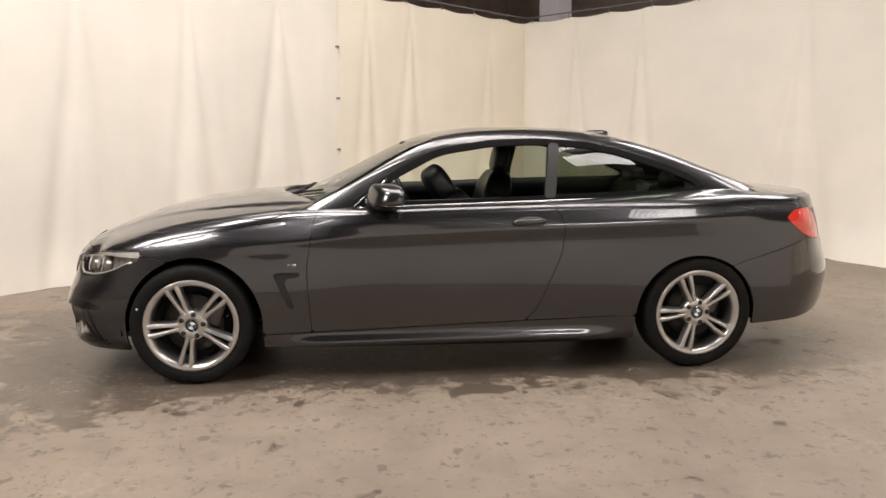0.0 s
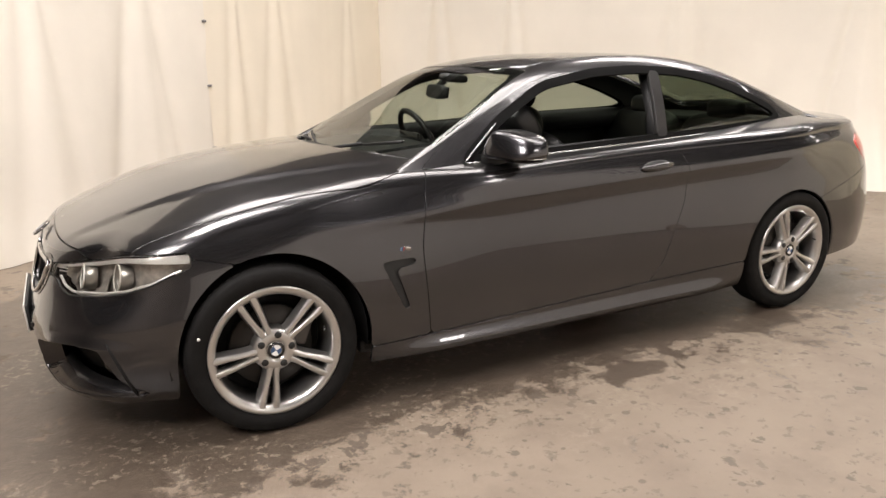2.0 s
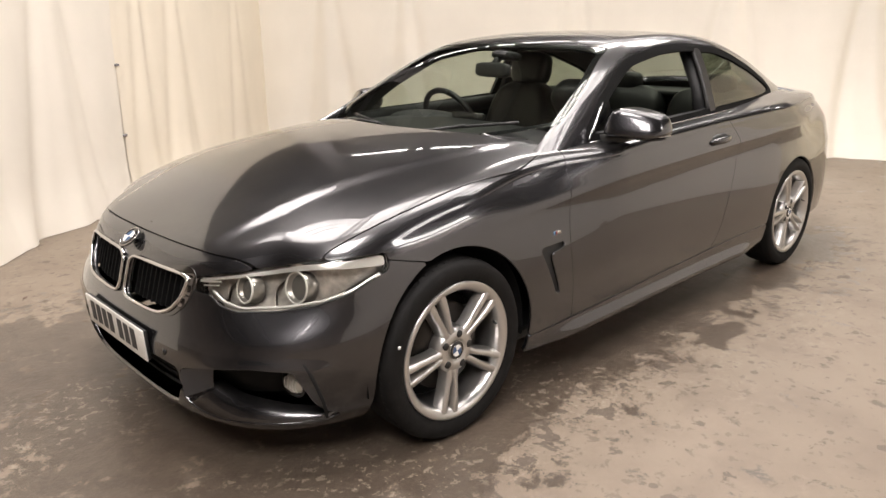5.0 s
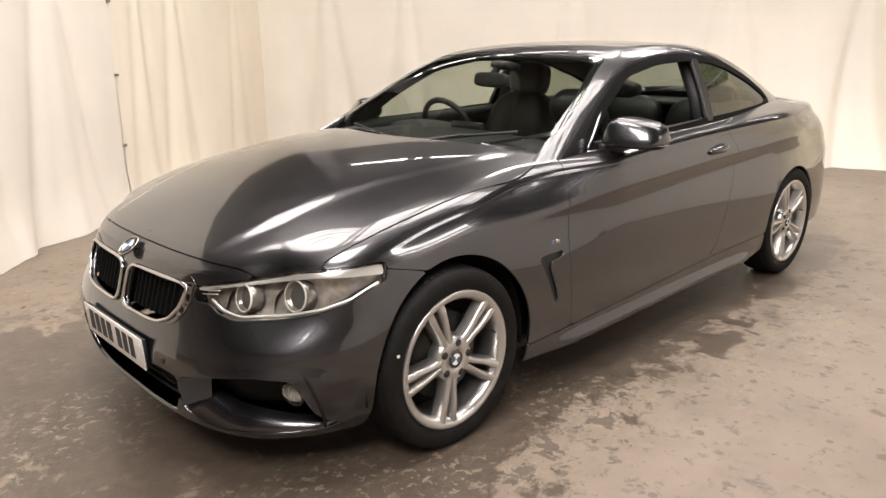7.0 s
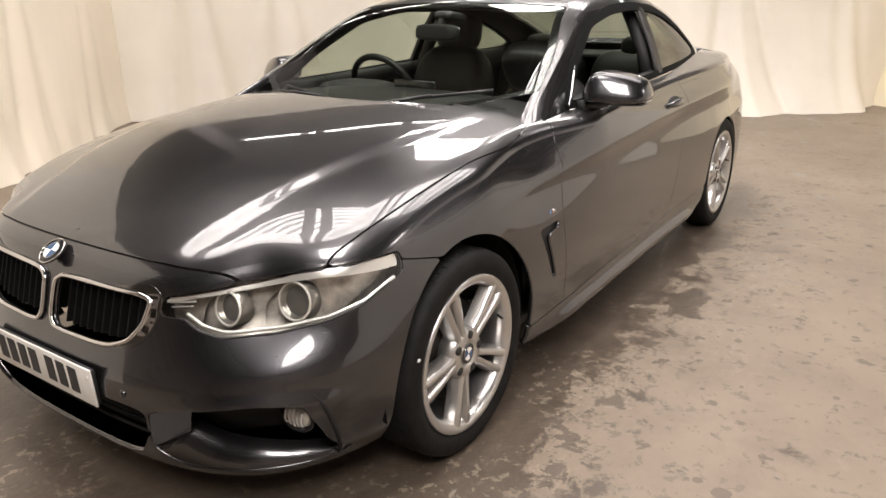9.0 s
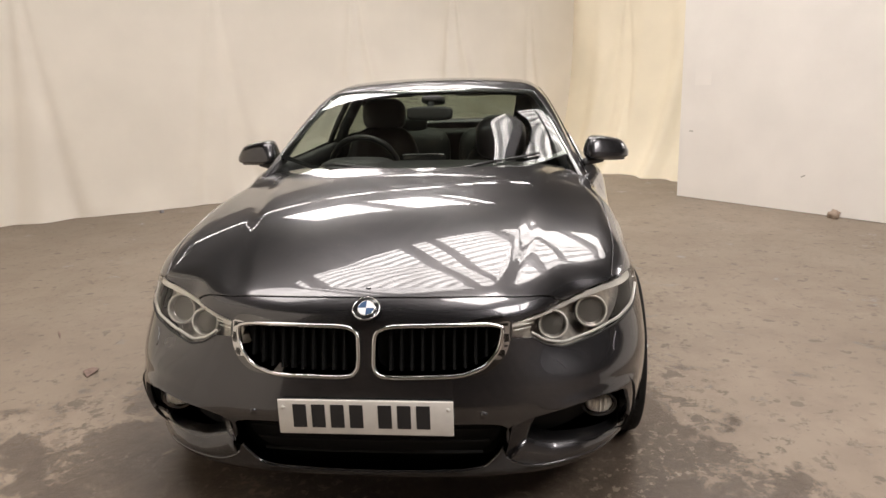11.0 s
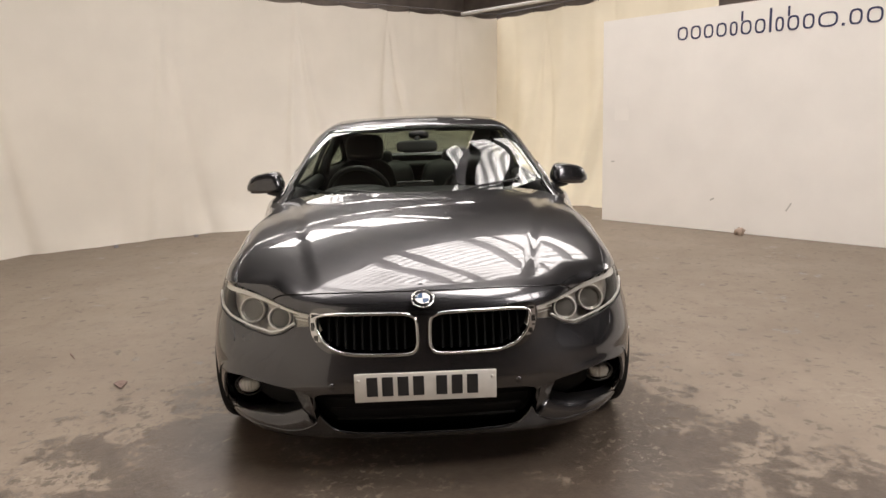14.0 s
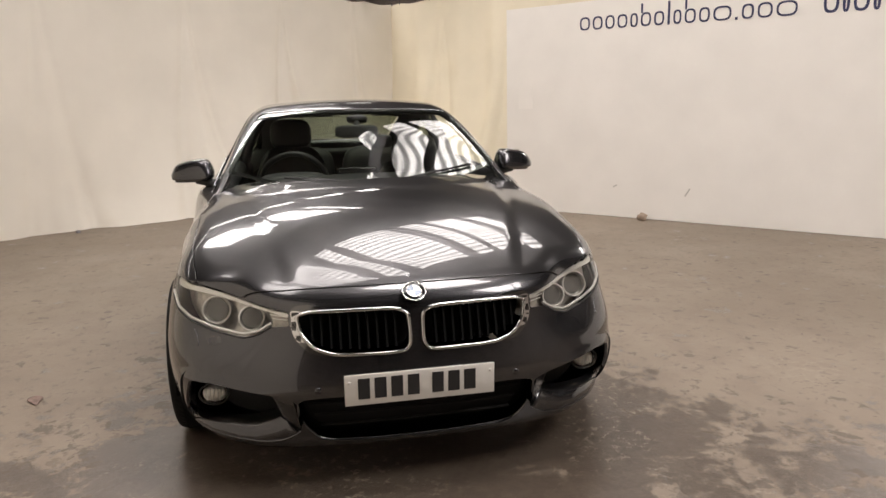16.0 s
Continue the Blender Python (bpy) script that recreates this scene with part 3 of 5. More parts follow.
def panel(name, surf, keep, material, parent=None, side=0, depth=0.02, push=0.0, label="", lines=None):
    """One trimmed piece of a master surface. keep(P) > 0 stays. side: -1 or 1 for one half, 0 for both."""
    us, vs = lines if lines else ((S_LINES, V_LINES) if surf is body else (U_LINES, C_LINES))
    G, V = np.meshgrid(us, vs, indexing="ij")
    P = surf(G, V)
    F = keep(P)
    nu, nv = G.shape
    verts, uvs, faces, index = [], [], [], {}

    def corner(i, j):
        k = (i, j)
        if k not in index:
            index[k] = len(uvs)
            uvs.append((G[i, j], V[i, j]))
        return index[k]

    def cut(a, b):
        k = (a, b) if a < b else (b, a)
        if k not in index:
            (i, j), (m, n) = k
            t = F[i, j] / (F[i, j] - F[m, n])
            t = min(max(t, 0.002), 0.998)
            index[k] = len(uvs)
            uvs.append((G[i, j] + t * (G[m, n] - G[i, j]), V[i, j] + t * (V[m, n] - V[i, j])))
        return index[k]
    pos = F > 0
    anyp = pos[:-1, :-1] | pos[1:, :-1] | pos[1:, 1:] | pos[:-1, 1:]
    for i, j in zip(*np.nonzero(anyp)):
        q = [(i, j), (i + 1, j), (i + 1, j + 1), (i, j + 1)]
        f = []
        for k in range(4):
            a, b = q[k], q[(k + 1) % 4]
            if pos[a]:
                f.append(corner(*a))
            if pos[a] != pos[b]:
                f.append(cut(a, b))
        if len(f) > 2:
            faces.append(f)
    if not faces:
        print("EMPTY", name)
        return None
    uv = np.array(uvs)
    pts = surf(uv[:, 0], uv[:, 1])
    nor = normals(surf, uv[:, 0], uv[:, 1])
    bad = ~np.isfinite(nor).all(1) | (np.linalg.norm(nor, axis=1) < 0.5)
    nor[bad] = (0, 0, 1)
    # outward: away from the car's middle line
    if surf is body:
        far = uv[:, 1] <= 2.0 - 1e-6
        if not far.any() and np.mean(nor[:, 2]) < 0:
            nor = -nor
    ref = pts - np.array([0.1, 0, 0.45]) * 1.0
    if np.mean(np.sum(nor * ref * np.array([0.3, 1, 1]), 1)) < 0:
        nor = -nor
        faces = [f[::-1] for f in faces]
    pts = pts - nor * push
    # the geometric facing of the first good faces decides the winding
    acc = 0
    for f in faces[:: max(1, len(faces) // 60)]:
        a, b, c = pts[f[0]], pts[f[1]], pts[f[2]]
        acc += np.sign(np.dot(np.cross(b - a, c - a), nor[f[0]]))
    if acc < 0:
        faces = [f[::-1] for f in faces]
    count = {}
    for f in faces:
        for a, b in zip(f, f[1:] + f[:1]):
            count[(a, b)] = 1
    rim = [(a, b) for (a, b) in count if (b, a) not in count and not (pts[a][1] < 1e-4 and pts[b][1] < 1e-4)]
    if depth:
        dup = {}
        pts, nor = list(pts), list(nor)
        for a, b in rim:
            w = []
            t = Vector(pts[b]) - Vector(pts[a])
            out = t.cross(Vector(nor[a]))
            out = np.array(out.normalized()) if out.length > 1e-9 else np.array(nor[a])
            for k in (a, b):
                if k not in dup:
                    dup[k] = (len(pts), len(pts) + 1, len(pts) + 2)
                    P0, N0 = np.array(pts[k]), np.array(nor[k])
                    pts += [P0, P0 - N0 * 0.0015 + out * 0.0006, P0 - N0 * depth]
                    o = N0 * 0.6 + out * 0.8
                    nor += [N0, o / np.linalg.norm(o), out]
                w.append(dup[k])
            faces.append([b, a, w[0][1], w[1][1]])
            faces.append([w[1][1], w[0][1], w[0][2], w[1][2]])
        pts, nor = np.array(pts), np.array(nor)
    n0 = len(pts)
    allp, alln, allf = [], [], []
    for sg in ((1, -1) if side == 0 else (side,)):
        o = sum(len(a) for a in allp)
        p, q = pts.copy(), nor.copy()
        p[:, 1] *= sg
        q[:, 1] *= sg
        allp.append(p)
        alln.append(q)
        allf += [[o + k for k in (f if sg > 0 else f[::-1])] for f in faces]
    allp, alln = np.concatenate(allp), np.concatenate(alln)
    me = bpy.data.meshes.new(name)
    me.from_pydata(allp.tolist(), [], allf)
    me.validate()
    me.shade_smooth()
    if len(me.vertices) == len(alln):
        me.normals_split_custom_set_from_vertices(alln.tolist())
    me.materials.append(material)
    ob = new(name, me)
    if parent is not None:
        ob.parent = parent
    if label:
        ob["label"] = label
    return ob


def both(name, surf, keep, material, parent, **kw):
    return [panel(name, surf, keep, material, parent, side=sg, **kw) for sg in (-1, 1)]


# ---------- outlines of the car's panels ----------
HUB = ((-1.405, 0.322), (1.405, 0.322))
GAP = 0.0022
hood_side = spline((-1.82, 0.752), (-1.69, 0.773), (-1.5, 0.784), (-1.2, 0.790), (-0.95, 0.786), (-0.83, 0.762), (-0.76, 0.71), (-0.72, 0.62))
hood_front = spline((0.0, -2.078), (0.32, -2.064), (0.50, -2.020), (0.60, -1.968), (0.66, -1.935), (0.70, -1.905), (0.738, -1.868), (0.766, -1.82))
LAMP = rounded([(0.425, 0.645), (0.425, 0.604), (0.485, 0.601), (0.53, 0.572), (0.585, 0.556), (0.69, 0.564), (0.775, 0.585), (0.825, 0.612), (0.848, 0.650), (0.860, 0.680), (0.90, 0.700), (0.90, 0.722), (0.79, 0.717), (0.72, 0.709), (0.65, 0.690), (0.60, 0.678), (0.50, 0.659)], 3, 0.2)
KIDNEY = rounded([(0.024, 0.628), (0.065, 0.648), (0.36, 0.650), (0.405, 0.638), (0.391, 0.576), (0.350, 0.531), (0.28, 0.507), (0.045, 0.503), (0.022, 0.53)], 4, 0.3)
INTAKE = rounded([(-0.1, 0.366), (0.420, 0.366), (0.397, 0.272), (0.348, 0.212), (0.29, 0.196), (0.1, 0.186), (-0.1, 0.185)], 3, 0.2)
FOGHOLE = rounded([(0.430, 0.362), (0.51, 0.381), (0.61, 0.400), (0.70, 0.411), (0.784, 0.402), (0.802, 0.33), (0.812, 0.214), (0.73, 0.206), (0.64, 0.205), (0.53, 0.200), (0.465, 0.212), (0.408, 0.243)], 3, 0.18)
DLO = rounded([(-0.565, 0.932), (-0.345, 1.098), (-0.07, 1.238), (0.24, 1.287), (0.50, 1.296), (0.79, 1.278), (1.0, 1.234), (1.27, 1.152), (1.46, 1.075), (1.515, 1.022), (1.43, 0.985), (0.55, 0.964), (0.0, 0.943)], 4, 0.22)
DOOR = rounded([(-0.68, 1.05), (-0.76, 0.86), (-0.80, 0.62), (-0.772, 0.22), (0.30, 0.22), (0.46, 0.37), (0.60, 0.68), (0.615, 0.83), (0.52, 1.05)], 4, 0.18)
VENT = rounded([(-0.976, 0.597), (-0.832, 0.600), (-0.837, 0.577), (-0.922, 0.567), (-0.866, 0.403), (-0.890, 0.402), (-0.950, 0.538)], 3, 0.2)
TAIL = rounded([(1.955, 0.855), (2.05, 0.905), (2.6, 0.885), (2.6, 0.71), (2.17, 0.722), (2.06, 0.765)], 4, 0.2)
WASHER = rounded([(0.758, 0.561), (0.789, 0.562), (0.786, 0.519), (0.742, 0.515)], 3, 0.2)

in_lamp, in_kidney, in_intake, in_fog = inside(LAMP), inside(KIDNEY), inside(INTAKE), inside(FOGHOLE)
in_dlo, in_door, in_vent, in_tail = inside(DLO), inside(DOOR), inside(VENT), inside(TAIL)


def xyz(P):
    return P[..., 0], P[..., 1], P[..., 2]


def sill_line(x):
    return 0.272 + 0.028 * (np.clip(x, -1.1, 1.1) + 0.8)


def arch(P, grow=0.0):
    x, y, z = xyz(P)
    a = np.hypot((x + 1.390) / 0.356, (z - 0.320) / 0.364) * 0.36 - 0.36 - grow
    b = np.hypot((x - 1.390) / 0.356, (z - 0.315) / 0.340) * 0.35 - 0.35 - grow
    low = np.where(z < 0.320, np.abs(x + 1.390) - 0.356 - grow, a)
    low2 = np.where(z < 0.315, np.abs(x - 1.390) - 0.356 - grow, b)
    return np.where(y > 0.55, np.minimum(low, low2), 1.0)


def f_hood(P):
    x, y, z = xyz(P)
    front = x - hood_front(np.clip(y, 0, 0.766))
    rear = (-0.985 + 0.36 * (y / 0.74) ** 2) - x
    return np.minimum(np.minimum(hood_side(np.clip(x, -1.82, -0.72)) - y, front), np.minimum(rear, z - 0.6))


def f_front(P, h):
    """Openings in the nose, seen from ahead."""
    x, y, z = xyz(P)
    return np.where(x < -1.6, h(y, z), -1.0)


def f_lamp(P):
    x, y, z = xyz(P)
    tip = -1.665 - x
    return np.where((x < -1.6), np.minimum(in_lamp(y, z), np.where(y > 0.6, tip, 1.0)), -1.0)


def seam_front(P):
    """Positive on the bumper, negative on the wing."""
    x, y, z = xyz(P)
    return np.minimum(np.where((x < -1.71) & (y < 0.735), 1.0, 0.706 - z - 0.235 * np.clip(x + 1.70, 0, 1)), -1.30 - x)


def out_cabin(P):
    x, y, z = xyz(P)
    return np.where((x > -0.9) & (x < 2.0), y - (belt_y(x) - 0.012), 1.0)


def f_bumper(P):
    f = np.minimum(-f_hood(P), seam_front(P))
    for g in (f_front(P, in_kidney), f_front(P, in_intake), f_front(P, in_fog), f_lamp(P)):
        f = np.minimum(f, -g)
    return np.minimum(f, arch(P)) - GAP


def f_wing(P):
    x, y, z = xyz(P)
    f = np.minimum(-f_hood(P), -seam_front(P))
    f = np.minimum(f, -f_lamp(P))
    f = np.minimum(f, -in_vent(x, z))
    f = np.minimum(f, np.minimum(-in_door(x, z), np.where(x > -0.3, -1.0, 1.0)))
    cab = np.where(x > -0.95, np.maximum(y - belt_y(x) + 0.012, ws_base(y) + 0.04 - x), 1.0)
    f = np.minimum(f, np.minimum(z - sill_line(x), cab))
    f = np.minimum(f, np.where(x > -1.0, y - 0.45, 1.0))
    return np.minimum(f, arch(P)) - GAP


def f_door(P):
    x, y, z = xyz(P)
    return np.minimum(np.minimum(in_door(x, z), out_cabin(P)), np.minimum(y - 0.5, z - sill_line(x))) - GAP


def f_sill(P):
    x, y, z = xyz(P)
    f = np.minimum(np.minimum(sill_line(x) - z, x + 1.2), 1.2 - x)
    return np.minimum(f, np.minimum(arch(P), y - 0.5)) - 0.0045


def seam_rear(P):
    x, y, z = xyz(P)
    return np.minimum(0.607 + 0.28 * (x - 1.644) - z, x - 1.55)


def f_rear_bumper(P):
    x, y, z = xyz(P)
    return np.minimum(np.minimum(seam_rear(P), arch(P)), -np.where(x > 1.7, in_tail(x, z), -1)) - GAP


def f_lid(P):
    x, y, z = xyz(P)
    return np.minimum(np.minimum(x - 1.72, 0.66 - y), z - 0.66)


def f_quarter(P):
    x, y, z = xyz(P)
    f = np.minimum(np.minimum(-in_door(x, z), np.where(x < 0.3, -1.0, 1.0)), z - sill_line(x))
    f = np.minimum(f, np.minimum(-seam_rear(P), out_cabin(P)))
    f = np.minimum(f, -np.where(x > 1.7, in_tail(x, z), -1))
    f = np.minimum(f, -f_lid(P))
    return np.minimum(f, arch(P)) - GAP


def f_tail(P):
    x, y, z = xyz(P)
    return np.minimum(np.where(x > 1.7, in_tail(x, z), -1.0), y - 0.35) - GAP


def f_under(P):
    """The dark inner shell that shows in the panel gaps."""
    x, y, z = xyz(P)
    f = np.minimum(arch(P, 0.012), out_cabin(P) + 0.02)
    for g in (f_front(P, in_kidney), f_front(P, in_intake), f_front(P, in_fog), f_lamp(P)):
        f = np.minimum(f, -g - 0.012)
    return f


def ws_base(y):
    return -0.93 + 0.36 * (y / 0.74) ** 2


def f_screen(P, m=0.0):
    x, y, z = xyz(P)
    top = -0.125 + 0.12 * y ** 2 - x
    return np.minimum(np.minimum(rail_y(x) + 0.004 - 0.05 * sstep(-0.5, -0.05, x) - y, top), x - ws_base(y) + 0.05) - m


def f_back(P, m=0.0):
    x, y, z = xyz(P)
    return np.minimum(np.minimum(rail_y(x) - 0.07 - y, x - 1.12 - 0.05 * (y / 0.5) ** 2), 1.86 - x) - m


def f_dlo(P, m=0.0):
    x, y, z = xyz(P)
    return np.minimum(in_dlo(x, z), y - 0.45) - m


def pillar(P):
    x, y, z = xyz(P)
    return 0.030 - np.abs(x - (0.552 + 0.17 * (z - 0.96)))


def behind_pillar(P):
    x, y, z = xyz(P)
    return x - (0.552 + 0.17 * (z - 0.96))


def f_shell(P):
    x, y, z = xyz(P)
    f = np.minimum(-f_dlo(P), np.minimum(-f_screen(P), -f_back(P)))
    return np.minimum(np.minimum(f, np.where(y > rail_y(x) - 0.014, x + 0.99, x - ws_base(y) + 0.02)), z - (z_edge(x) - 0.012))


def nose_x(y, z):
    """Where the bumper's skin lies, over a point seen from ahead."""
    s = np.linspace(0, 0.3, 400)
    x, yy, nx, ny = outline(s)
    d = inset(nx, x, np.full_like(x, z))
    return float(np.interp(abs(y), yy - ny * d, x - nx * d))


def flank_y(x, z):
    """Half the body's width at a place on its side."""
    s = np.linspace(0.1, 0.9, 1200)
    xx, yy, nx, ny = outline(s)
    d = inset(nx, xx, np.full_like(xx, z))
    return float(np.interp(x, xx - nx * d, yy - ny * d))


def glass_z(x, y):
    q = abs(y) / float(rail_y(x))
    return float(roof_z(x) - (roof_z(x) - rail_z(x)) * q ** 2.4)


def pane_y(x, z):
    t = (z - (float(z_edge(x)) - 0.02)) / (float(rail_z(x)) - float(z_edge(x)) + 0.02)
    return float(belt_y(x) + (rail_y(x) - belt_y(x)) * t + 0.072 * t * (1 - t))


def pebble(c, r, e1=0.5, e2=0.5, nu=28, nv=16, m=None, shape=None):
    """A rounded block; small exponents give squarer sides. shape(p) may bend it."""
    bm = bmesh.new()
    def pw(a, e):
        return math.copysign(abs(a) ** e, a)
    rings = []
    for j in range(nv + 1):
        f = -math.pi / 2 + math.pi * j / nv
        ring = []
        for i in range(nu):
            a = 2 * math.pi * i / nu
            p = Vector((r[0] * pw(math.cos(f), e1) * pw(math.cos(a), e2), r[1] * pw(math.cos(f), e1) * pw(math.sin(a), e2), r[2] * pw(math.sin(f), e1)))
            if shape:
                p = Vector(shape(p))
            ring.append(bm.verts.new(p))
        rings.append(ring)
    for j in range(nv):
        for i in range(nu):
            bm.faces.new((rings[j][i], rings[j][(i + 1) % nu], rings[j + 1][(i + 1) % nu], rings[j + 1][i]))
    bmesh.ops.remove_doubles(bm, verts=bm.verts, dist=1e-5)
    bmesh.ops.recalc_face_normals(bm, faces=bm.faces)
    if m is not None:
        bmesh.ops.transform(bm, matrix=m, verts=bm.verts)
    bmesh.ops.translate(bm, vec=c, verts=bm.verts)
    return bm


def merged(*bms):
    out = bmesh.new()
    for b in bms:
        me = bpy.data.meshes.new("tmp")
        b.to_mesh(me)
        b.free()
        out.from_mesh(me)
        bpy.data.meshes.remove(me)
    return out


# ---------- the car ----------
car = thing("coupe_car", "dark grey metallic two-door coupe with silver wheels standing on concrete", "car")
panel("inner_shell", body, f_under, M_BLACK, car, depth=0, push=0.022)
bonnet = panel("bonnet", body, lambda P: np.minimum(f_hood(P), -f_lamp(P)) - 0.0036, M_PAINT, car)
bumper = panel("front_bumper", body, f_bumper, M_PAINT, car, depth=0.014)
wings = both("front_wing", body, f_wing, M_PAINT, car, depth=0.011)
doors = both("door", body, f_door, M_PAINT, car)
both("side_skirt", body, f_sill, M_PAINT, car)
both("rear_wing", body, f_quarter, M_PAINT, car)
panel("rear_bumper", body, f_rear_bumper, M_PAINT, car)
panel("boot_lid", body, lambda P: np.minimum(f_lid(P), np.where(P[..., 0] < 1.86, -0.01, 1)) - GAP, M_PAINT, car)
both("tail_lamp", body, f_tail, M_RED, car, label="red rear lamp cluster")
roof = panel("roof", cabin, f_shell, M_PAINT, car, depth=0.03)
panel("headliner", cabin, lambda P: f_shell(P) + 0.004, M_HEADLINER, car, depth=0, push=0.034)
panel("windscreen", cabin, lambda P: f_screen(P, 0.003), M_WS, car, depth=0.004, push=0.003, label="clear laminated windscreen")
panel("windscreen_border", cabin, lambda P: np.minimum(f_screen(P, 0.003), -np.minimum(f_screen(P, 0.035), -0.15 - P[..., 0])), M_GLOSSBLACK, car, depth=0, push=0.007)
panel("rear_window", cabin, lambda P: f_back(P, 0.004), M_TINT, car, depth=0.004, push=0.003)
both("quarter_glass", cabin, lambda P: np.minimum(f_dlo(P, 0.010), behind_pillar(P) - 0.028), M_TINT, car, depth=0.004, push=0.004, label="tinted rear side window")
panel("door_glass", cabin, lambda P: np.minimum(f_dlo(P, 0.010), -behind_pillar(P) - 0.028), M_SIDE, car, side=1, depth=0.004, push=0.004, label="clear closed side window")
both("window_surround", cabin, lambda P: np.minimum(f_dlo(P, -0.010), -f_dlo(P, 0.026)), M_PILLAR, car, depth=0.012, push=-0.003, label="satin black window surround")
both("door_pillar", cabin, lambda P: np.minimum(f_dlo(P, 0.012), pillar(P)), M_POST, car, depth=0.02, push=-0.004, label="dark grey door pillar trim")
panel("scuttle", body, lambda P: np.minimum(np.minimum(-f_hood(P), P[..., 0] + 0.98), np.minimum(0.74 - P[..., 1], -0.45 - P[..., 0])), M_BLACK, car, depth=0, push=0.028, label="black plastic scuttle panel")

# bright strip along the window sills and up the leading edge
for sg in (-1, 1):
    line = [(-0.36 - 0.19 * k / 6, 1.080 - 0.146 * k / 6) for k in range(7)] + [(-0.55 + 1.97 * k / 30, 0.930 + 0.055 * k / 30) for k in range(1, 31)]
    part("window_strip", tube([(x, sg * (pane_y(x, z) + 0.004), z) for x, z in line], 0.0055, 6), M_TRIM, car, "thin satin metal window strip")

# front openings
panel("intake_back", body, lambda P: f_front(P, in_intake) + 0.002, M_DARK, car, depth=-0.063, push=0.075, label="black lower air intake")
both("fog_pocket", body, lambda P: f_front(P, in_fog) + 0.002, M_DARK, car, depth=-0.085, push=0.12, label="black fog lamp pocket")
for j in range(4):
    z = 0.20 + 0.042 * j
    w = (0.30, 0.34, 0.36, 0.38)[j]
    part("intake_bar", tube([(nose_x(-w + w * k / 7, z) + 0.055, -w + w * k / 7, z) for k in range(15)], 0.005, 6), M_DARK, car)


def on_nose(poly, out=0.0, n=1):
    return [(nose_x(y, z) - out, y, z) for y, z in poly]


for sg in (-1, 1):
    g = thing("kidney_grille", "", "")
    g.parent = car
    g["label"] = "chrome framed black slatted kidney grille"
    ring = [(x, sg * y, z) for x, y, z in on_nose(KIDNEY, 0.006)]
    part("chrome_frame", tube(ring, 0.0068, 10, cyclic=True), M_CHROME, g, "polished chrome grille frame")
    panel("frame_flank", body, lambda P: np.where(P[..., 0] < -1.6, np.minimum(-in_kidney(P[..., 1], P[..., 2]), 0.004 + 0.024 * sstep(0.25, 0.42, P[..., 1]) + in_kidney(P[..., 1], P[..., 2])), -1.0), M_FLANK, g, side=sg, depth=0.006, push=-0.003)
    bm = bmesh.new()
    f = [bm.verts.new((nose_x(y, z) + 0.075, sg * y, z)) for y, z in KIDNEY]
    bm.faces.new(f)
    part("backing", bm, M_DARK, g, smooth=False)
    for k in range(10):
        y = 0.055 + 0.315 * (k + 0.5) / 10
        zs = np.linspace(0.48, 0.67, 60)
        ok = zs[in_kidney(np.full(60, y), zs) > 0.006]
        bm = bmesh.new()
        for i in range(6):
            za, zb = ok[0] + (ok[-1] - ok[0]) * i / 6, ok[0] + (ok[-1] - ok[0]) * (i + 1) / 6
            xa, xb = nose_x(y, za) + 0.022, nose_x(y, zb) + 0.022
            box(bm, ((xa + xb) / 2 + 0.012, sg * y, (za + zb) / 2), (0.04, 0.007, zb - za + 0.002), m=pose(0, 0, 0, 0, math.degrees(math.atan2(xb - xa, zb - za)), 0))
        part("slat", bm, M_PILLAR, g, smooth=False)

# the bright frame widens where it meets the lamp
both("frame_flange", body, lambda P: np.minimum(np.minimum(f_front(P, in_kidney) + 0.026, -f_front(P, in_kidney) - 0.003), np.minimum(np.minimum(-f_lamp(P) - 0.004, P[..., 1] - 0.372), np.minimum(P[..., 2] - 0.548, 0.652 - P[..., 2]))), M_CHROME, car, depth=0.006, push=-0.003, label="bright flange of the grille frame")

